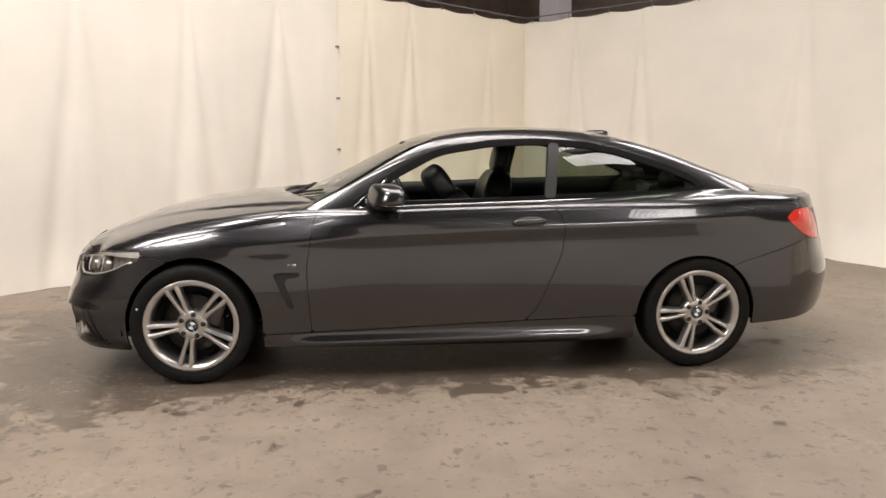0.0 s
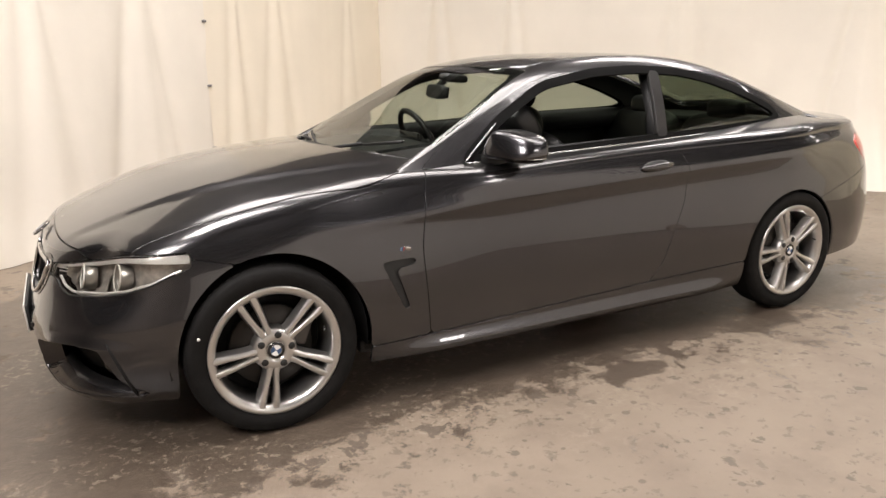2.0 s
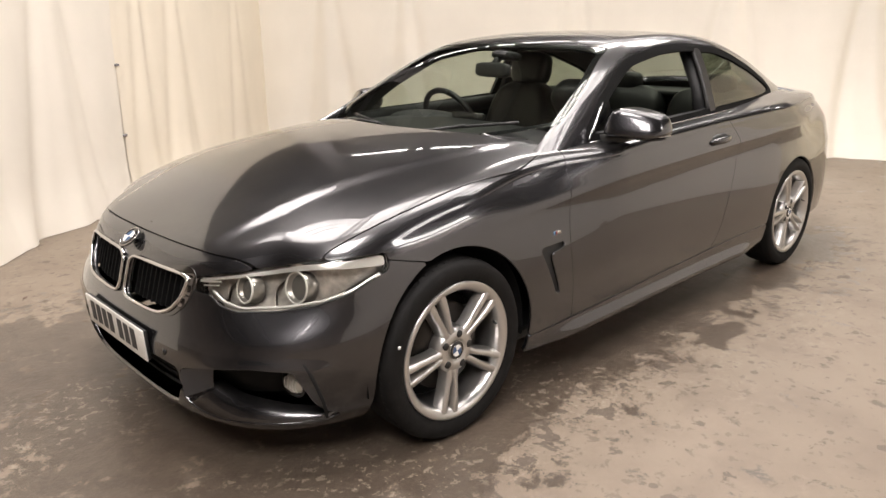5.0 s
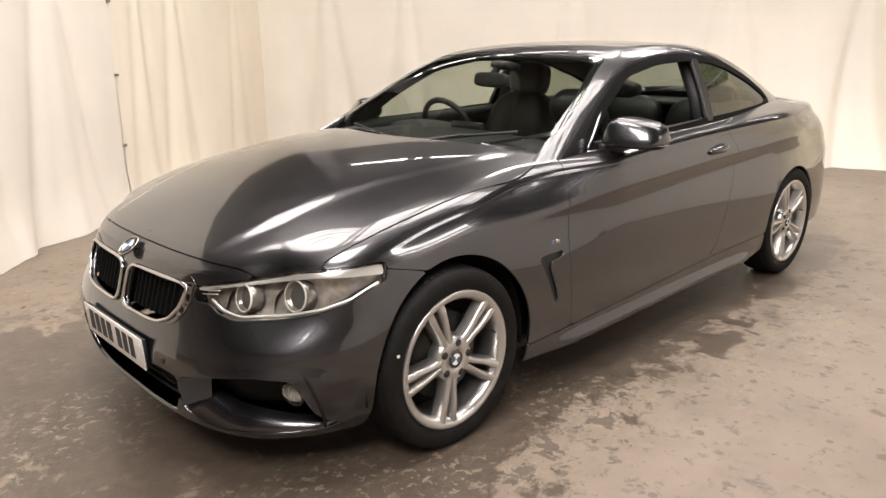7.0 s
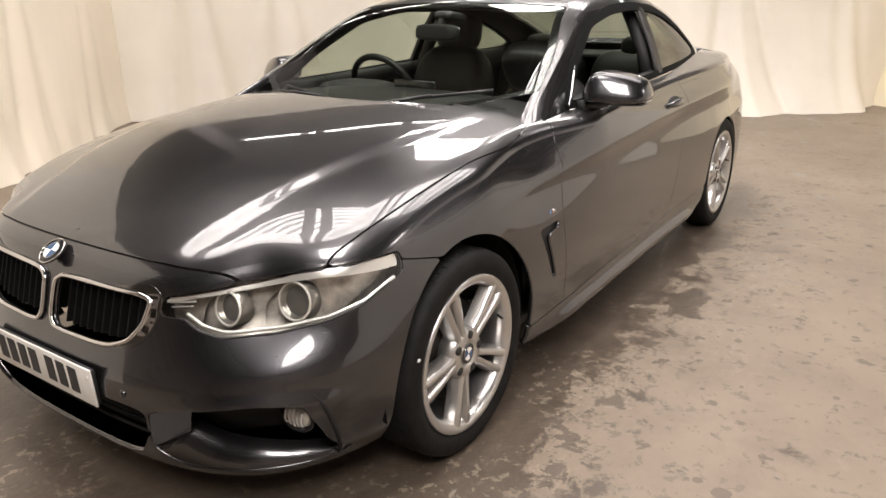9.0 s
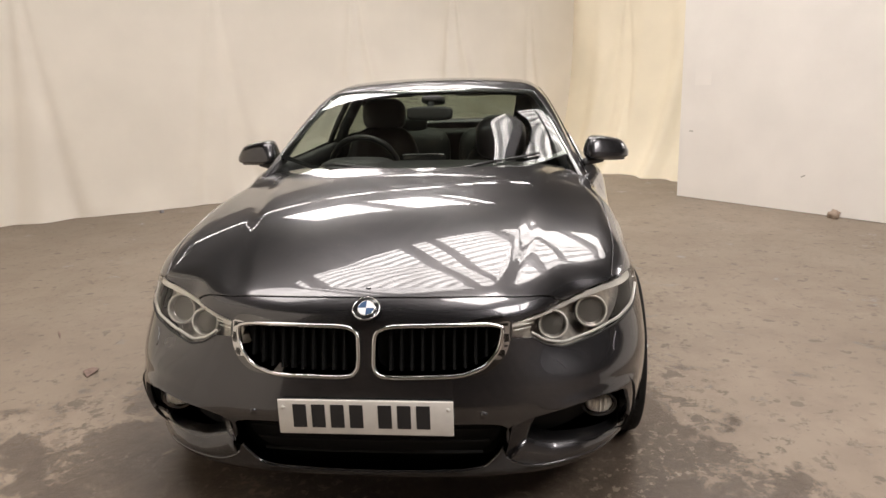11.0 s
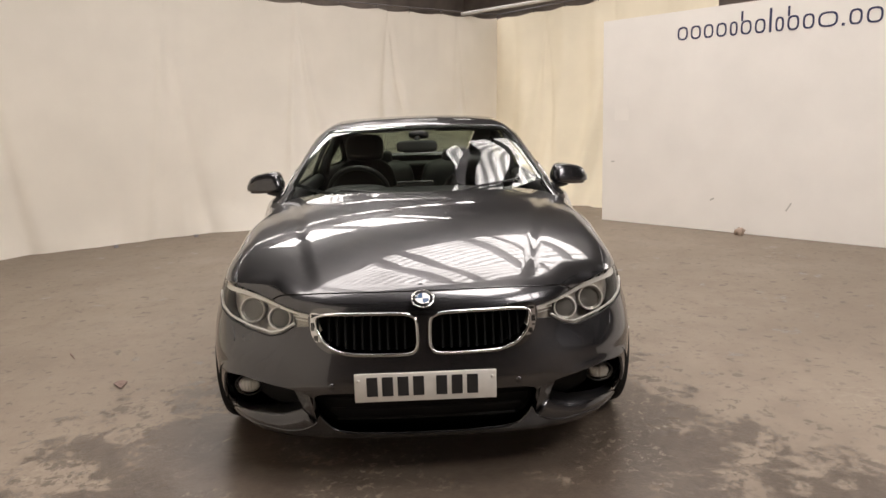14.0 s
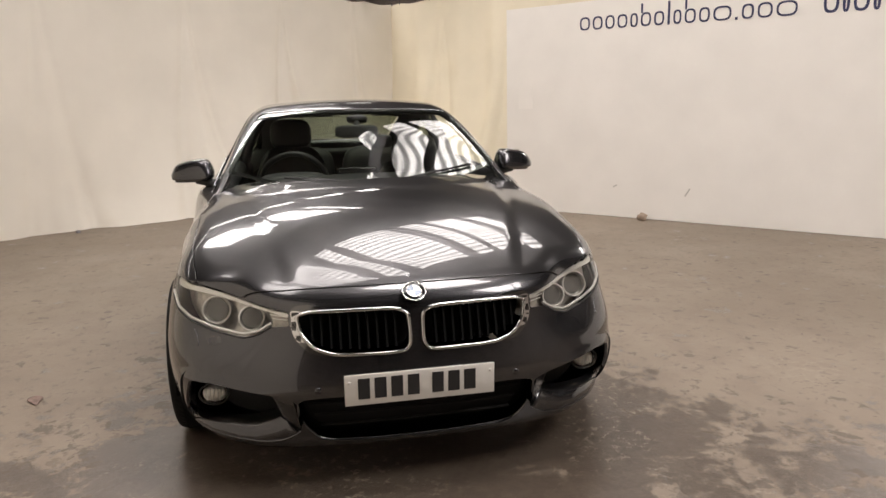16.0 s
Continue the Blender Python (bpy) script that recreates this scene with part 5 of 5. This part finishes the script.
def seat(y, fold):
    e = thing("front_seat", "", "")
    e.parent = car
    e["label"] = "black leather front seat tipped forward" if fold else "black leather front seat"
    part("cushion", pebble((0.16, y, 0.50), (0.28, 0.25, 0.10), 0.5, 0.5), M_LEATHER, e)
    part("base", boxed((0.16, y, 0.37), (0.42, 0.40, 0.12), 0.02), M_PLASTIC, e)
    m = pose(0.36, y, 0.50, 0, -35 if fold else 12, 0)
    part("backrest", pebble((0, 0, 0.27), (0.095, 0.245, 0.32), 0.55, 0.5, 32, 18, shape=lambda p: (p.x - 0.05 * (p.y / 0.24) ** 2 * (1 if p.x < 0.05 else 0), p.y * (1 - 0.18 * max(0, p.z / 0.32)), p.z)), M_LEATHER, e, m=m)
    for sg in (-1, 1):
        part("bolster", pebble((-0.05, sg * 0.19, 0.22), (0.075, 0.055, 0.22), 0.7, 0.7), M_LEATHER, e, m=m)
    part("headrest", pebble((-0.02, 0, 0.665), (0.075, 0.140, 0.115) if fold else (0.055, 0.135, 0.10), 0.6, 0.55), M_LEATHER, e, m=m)
    for sg in (-1, 1):
        part("headrest_post", tube([(0, sg * 0.07, 0.55), (0, sg * 0.07, 0.62)], 0.006, 8), M_CHROME, e, m=m)


seat(-0.37, True)
seat(0.37, False)
rear = thing("rear_bench", "", "")
rear.parent = car
rear["label"] = "black leather rear bench seat"
for sg in (-1, 1):
    part("seat_cushion", pebble((1.08, sg * 0.33, 0.52), (0.26, 0.30, 0.12), 0.5, 0.45), M_LEATHER, rear)
    part("seat_back", pebble((1.40, sg * 0.33, 0.77), (0.10, 0.30, 0.25), 0.5, 0.45, m=pose(0, 0, 0, 0, 22, 0)), M_LEATHER, rear)
    part("rear_headrest", pebble((1.45, sg * 0.33, 1.035), (0.055, 0.12, 0.065), 0.6, 0.55), M_LEATHER, rear)
part("parcel_shelf", boxed((1.68, 0, 0.965), (0.40, 1.15, 0.03), 0.01), M_PLASTIC, car)
rv = thing("rear_view_mirror", "", "", m=pose(-0.27, 0, 1.188, 0, 8, -8))
rv.parent = car
rv["label"] = "black rear view mirror on the windscreen"
part("mirror_body", pebble((0, 0, 0), (0.025, 0.125, 0.036), 0.5, 0.5), M_PLASTIC, rv)
part("mirror_face", boxed((0.024, 0, 0), (0.003, 0.225, 0.056), 0.001, 1), M_CHROME, rv)
part("mirror_stem", tube([(0.0, 0, 0.02), (0.04, 0, 0.07)], 0.018, 10), M_PLASTIC, rv)
part("sensor_box", pebble((0.08, 0, 0.078), (0.07, 0.06, 0.022), 0.6, 0.6), M_PLASTIC, rv)
for sg in (-1, 1):
    part("sun_visor", boxed((0.06, sg * 0.30, 1.295), (0.16, 0.36, 0.014), 0.006, 1, pose(0, 0, 0, 0, -14, 0)), M_HEADLINER, car)

# ---------- the room ----------
UX, UY = math.cos(radians(40)), math.sin(radians(40))


def uv(u, v, z=0.0):
    return Vector((u * UX + v * UY, u * UY - v * UX, z))


def quad(name, pts, material, kind="structure"):
    bm = bmesh.new()
    bm.faces.new([bm.verts.new(p) for p in pts])
    return tagged(part(name, bm, material, smooth=False), kind=kind)


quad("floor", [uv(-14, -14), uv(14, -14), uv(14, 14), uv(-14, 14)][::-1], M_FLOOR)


def curtain(a, b, za, zb, label, seed, fold=1.0, sag=0.03, gather=(), pleats=(), rail_r=0.008, rail_m=None, cloth=None, trail=None):
    """A hanging sheet with folds, hooks on a wire, and a hem that trails on the floor."""
    a, b = Vector(a), Vector(b)
    d = (b - a)
    n = Vector((-d.y, d.x, 0)).normalized()
    L = d.length
    e = thing("curtain", label, "curtain")
    bm = bmesh.new()
    nu, nz = int(L / 0.025), 36
    grid = []
    for i in range(nu + 1):
        row = []
        for j in range(nz + 1):
            t, q = i / nu * L, j / nz
            z1 = za + (zb - za) * i / nu
            lean = 0.5 * (q - 0.5)
            amp = fold * (0.35 + 0.65 * max(0, min(1, 0.5 + 1.4 * noise.noise((t * 0.35, seed + 9, 0)))))
            w = amp * (0.13 * noise.noise((t * 0.9 + lean * 0.6, seed, q * 0.5)) + 0.05 * noise.noise((t * 2.6 + lean, seed + 5, q * 0.7)) + 0.007 * noise.noise((t * 8 + lean, seed + 7, q * 1.2)))
            for g0, g1, am, fr in gather:
                k = max(0, min(1, (t - g0) / 0.3)) * max(0, min(1, (g1 - t) / 0.3))
                w += am * k * math.sin(fr * t + 2.0 * noise.noise((t, seed, q))) * (1.1 - 0.4 * q)
            for t0, spread, am in pleats:
                for sgn in (-1, 0, 1):
                    c = t0 + sgn * spread * (1 - q) ** 1.2
                    wd = 0.03 + 0.075 * (1 - q)
                    w += am * (1.0 if sgn else -0.6) * (0.35 + 0.65 * (1 - q)) * math.exp(-((t - c) / wd) ** 2)
            low = max(0, 1 - q / 0.13)
            w = w * (1.0 - 0.55 * q) - (0.035 + 0.09 * noise.noise((t * 0.9, seed + 3, 0)) + 0.04 * noise.noise((t * 3.1, seed + 4, q * 4))) * low ** 1.4
            if trail:
                w -= trail(t) * (1 - q) ** 3.2
            z = z1 * q - sag * math.sin(math.pi * ((t / 0.62) % 1)) * q ** 6
            p = a + d * (i / nu) - n * w
            row.append(bm.verts.new((p.x, p.y, z + 0.004)))
        grid.append(row)
    for i in range(nu):
        for j in range(nz):
            bm.faces.new((grid[i][j], grid[i + 1][j], grid[i + 1][j + 1], grid[i][j + 1]))
    part("cloth", bm, cloth or M_CURTAIN, e)
    part("rail", tube([a + Vector((0, 0, za + 0.06)), b + Vector((0, 0, zb + 0.06))], rail_r, 8), rail_m or M_STEEL, e)
    for k in range(int(L / 0.62) + 1):
        p = a + d * (k * 0.62 / L)
        z1 = za + (zb - za) * k * 0.62 / L
        part("hook", tube([p + Vector((0, 0, z1 - 0.02)), p + Vector((0, 0, z1 + 0.07))], 0.005, 5), M_STEEL, e)
    return e


curtain(uv(5.36, -3.3), uv(1.79, -3.3), 2.88, 2.87, "yellower cream curtain sheet closing the corner", 1, 0.45, pleats=((0.9, 0.3, 0.02), (2.4, 0.35, 0.03), (3.1, 0.25, 0.03)), cloth=M_YELLOWER_CREAM)
long_curtain = curtain(uv(1.82, -3.31), uv(-2.3, -3.31), 2.87, 2.86, "long cream fabric curtain hanging from hooks", 4, 0.55, pleats=((0.75, 0.45, 0.05), (1.75, 0.3, 0.04), (2.75, 0.4, 0.05)))
curtain(uv(5.10, 6.12), uv(5.24, -3.42), 2.94, 2.88, "cream fabric curtain with soft folds spreading from its hooks", 2, 0.9, pleats=((0.9, 0.25, 0.05), (2.27, 0.45, 0.10), (3.8, 0.4, 0.085), (5.6, 0.35, 0.05), (7.6, 0.3, 0.06), (8.6, 0.35, 0.06)), trail=lambda t: 0.75 * sstep(0.2, 1.2, t) * (1 - sstep(2.6, 6.0, t)))
curtain(uv(1.2, 6.12), uv(5.12, 6.12), 3.0, 2.94, "gathered yellowish curtain beside the white board", 3, 1.0, gather=((0.0, 3.8, 0.075, 9.0),), pleats=((1.6, 0.25, 0.05), (2.9, 0.4, 0.07)), rail_r=0.010, cloth=M_YELLOW, trail=lambda t: 0.45 * sstep(0.8, 1.6, t))
bm = bmesh.new()
box(bm, (0, 0, 0), (11, 0.10, 2.44))
tagged(part("wall_board", bm, M_BOARD, smooth=False, m=Matrix.Translation(uv(1.905 - 5.5, 4.70, 1.224)) @ pose(0, 0, 0, 0, 0, 40)), kind="structure")
quad("ceiling", [uv(-14, -14, 6), uv(14, -14, 6), uv(14, 14, 6), uv(-14, 14, 6)], M_ROOF)
# translucent sheets in the roof, in rows across the hall, parted by purlins
# the last two rows are unseen fill panels, added to brighten the board
for u0, u1, v0, v1 in ((-0.4, 1.65, -3.7, 5.6), (4.9, 6.9, 0.3, 5.2), (8.9, 9.2, -4.5, 10.0), (-4.1, -2.0, 8.4, 11.8), (-3.4, -1.6, -1.4, 0.6), (-8.4, -5.2, -1.6, 1.4)):
    n = max(1, round((v1 - v0) / 2.4))
    for k in range(n):
        a, b = v0 + (v1 - v0) * k / n + 0.11, v0 + (v1 - v0) * (k + 1) / n - 0.11
        quad("rooflight", [uv(u0, a, 5.95), uv(u1, a, 5.95), uv(u1, b, 5.95), uv(u0, b, 5.95)], M_SKY_FILL if u1 < -1 else M_SKY_MID if u0 > 4 and u1 < 8 else M_SKY)
for v in range(-8, 11, 2):
    bm = bmesh.new()
    box(bm, (0, 0, 0), (22, 0.16, 0.30), 0.01, 1)
    tagged(part("roof_beam", bm, M_STEEL, smooth=False, m=Matrix.Translation(uv(1.0, v + 0.35, 5.75)) @ pose(0, 0, 0, 0, 0, 40)), kind="structure")
for nm, p, q in (("wall_north", (-12, -9), (12, -9)), ("wall_east", (12, -9), (12, 12)), ("wall_far", (12, 12), (-12, 12)), ("wall_west", (-12, 12), (-12, -9))):
    quad(nm, [uv(*p, 0), uv(*q, 0), uv(*q, 6), uv(*p, 6)], M_WALL)


# lettering on the board stands in as plain rounded rings and bars
BOARD = Matrix.Translation(uv(0, 4.648, 0)) @ pose(0, 0, 0, 0, 0, 40)


def hollow(w, h, t):
    """A flat rounded ring, w by h."""
    bm = bmesh.new()
    rings = []
    for k in range(28):
        a = 2 * math.pi * k / 28
        c, q = math.cos(a), math.sin(a)
        px, pz = math.copysign(abs(c) ** 0.72, c), math.copysign(abs(q) ** 0.72, q)
        o, i = (w / 2 * px, h / 2 + h / 2 * pz), ((w / 2 - t) * px, h / 2 + (h / 2 - t) * pz)
        rings.append([bm.verts.new(p) for p in ((o[0], -0.002, o[1]), (i[0], -0.002, i[1]), (i[0], 0.002, i[1]), (o[0], 0.002, o[1]))])
    for k in range(28):
        p, q = rings[k], rings[(k + 1) % 28]
        for j in range(4):
            bm.faces.new((p[j], p[(j + 1) % 4], q[(j + 1) % 4], q[j]))
    bmesh.ops.recalc_face_normals(bm, faces=bm.faces)
    return bm


sign = thing("wall_lettering", "dark navy row of plain rings and bars on the white board", "sign")
u = 0.90
for k, (w, up) in enumerate(((0.125, 0), (0.12, 0), (0.11, 0), (0.115, 0), (0.085, 0), (0.115, 1), (0.11, 0), (0.03, 1), (0.085, 0), (0.115, 1), (0.11, 0), (0.18, 0), (0.03, 2), (0.115, 0), (0.14, 0), (0.19, 0), (0.0, 3), (0.13, 4), (0.06, 4), (0.13, 4), (0.06, 4))):
    if up < 3 or up == 4:
        z = 2.125 - 0.012 * (0.9 - u)
        if w < 0.05 and up == 1:
            bm = boxed((0, 0, 0.12), (0.024, 0.004, 0.24))
        elif up == 2:
            bm = boxed((0, 0, 0.013), (0.026, 0.004, 0.026))
        elif up == 4:
            bm = hollow(w, 0.20, 0.024)
        else:
            bm = hollow(w, 0.145, 0.018)
            if up == 1:
                box(bm, (w / 2 - 0.0105, 0, 0.19), (0.021, 0.004, 0.10))
        part("block", bm, M_INK, sign, smooth=False, m=BOARD @ pose(u - w / 2, 0, z))
    u -= w + (0.036 if up < 3 else 0.03)
    if up == 3:
        u -= 0.16

note = thing("paper_note", "faded scrap of paper with grey lines on the board", "paper", m=BOARD @ pose(1.63, 0, 1.39))
part("sheet", boxed((0, 0, 0), (0.20, 0.003, 0.28)), M_BOARD, note, smooth=False)
for k in range(9):
    if k in (3, 4, 5):
        continue
    part("line", boxed((0.01 * math.sin(k * 2.1), -0.002, 0.12 - 0.03 * k), (0.15, 0.002, 0.006)), M_PAPER, note, smooth=False)
for u, z, a, l in ((-0.43, 0.33, 60, 0.10), (0.42, 0.36, 30, 0.05), (1.75, 0.75, 0, 0.05)):
    tagged(part("scuff_mark", boxed((0, 0, 0), (l, 0.002, 0.014), m=pose(0, 0, 0, 0, a, 0)), M_PAPER, smooth=False, m=BOARD @ pose(u, 0, z)), "small grey scuff on the white board", "mark")
lump = uv(0.05, 4.58)
tagged(part("rubble_lump", pebble((lump.x, lump.y, 0.035), (0.06, 0.045, 0.045), 0.9, 0.9, 14, 8, shape=lambda p: p * (1 + 0.5 * noise.noise(p * 30))), M_STONE), "small crumbled lump of brick against the board", "rubble")

pole = thing("ceiling_pole", "pale metal pole slung over the curtain corner", "pole")
part("tube", tube([uv(5.14, 5.34, 2.96), uv(3.70, 6.10, 3.09), uv(1.2, 7.4, 3.3)], 0.028, 10), M_POLE, pole)
part("cord", tube([uv(5.13, 5.34, 2.98), uv(5.13, 5.34, 2.62)], 0.004, 5), M_STEEL, pole)

# hem studs, rivets, steel column
for v in (4.9, 3.75, 2.62, 1.5, 0.6, -0.35):
    tagged(part("hem_stud", lathe([(0, 0.03), (0.022, 0.028), (0.026, 0.0)], 12, "z"), M_STEEL, m=Matrix.Translation(uv(4.98, v, 0.0))), "small metal floor stud at the curtain hem", "stud", "hem studs")
def on_cloth(e, u, z):
    """The height over the wall's line at which a curtain's cloth hangs."""
    best = min(e.children[0].data.vertices, key=lambda p: (p.co.x * UX + p.co.y * UY - u) ** 2 + (p.co.z - z) ** 2)
    return best.co.x * UY - best.co.y * UX


for z in (2.266, 1.705, 1.137, 0.57):
    tagged(part("curtain_clip", boxed((0, 0, 0), (0.045, 0.02, 0.02), 0.004, 1), M_STEEL, m=Matrix.Translation(uv(1.80, on_cloth(long_curtain, 1.80, z) + 0.010, z)) @ pose(0, 0, 0, 0, 0, 40)), "small dark clip holding the curtain seam", "clip", "curtain clips")
tagged(part("steel_column", boxed((0, 0, 0), (0.34, 0.34, 6.0), 0.01, 1), M_COLUMN, smooth=False, m=Matrix.Translation(uv(5.75, -3.15, 3.0)) @ pose(0, 0, 0, 0, 0, 40)), "light grey painted steel column behind the curtains", "column")

# leaves and twigs on the floor
for x, y, a, l, w in ((-0.985, 1.627, 20, 0.135, 0.065), (-0.456, 2.12, 35, 0.15, 0.012), (-2.1, 1.75, 50, 0.05, 0.018), (-0.2, 2.9, 10, 0.07, 0.02)):
    tagged(part("dead_leaf", pebble((0, 0, 0.004), (l / 2, w / 2, 0.002), 0.9, 1.4, 16, 6, shape=lambda p: (p.x, p.y * (1 + 0.35 * math.sin(40 * p.x)), p.z + 0.12 * abs(p.y))), M_LEAF, m=pose(x, y, 0.001, 0, 0, a)), "dry brown leaf lying on the concrete", "leaf", "floor litter")
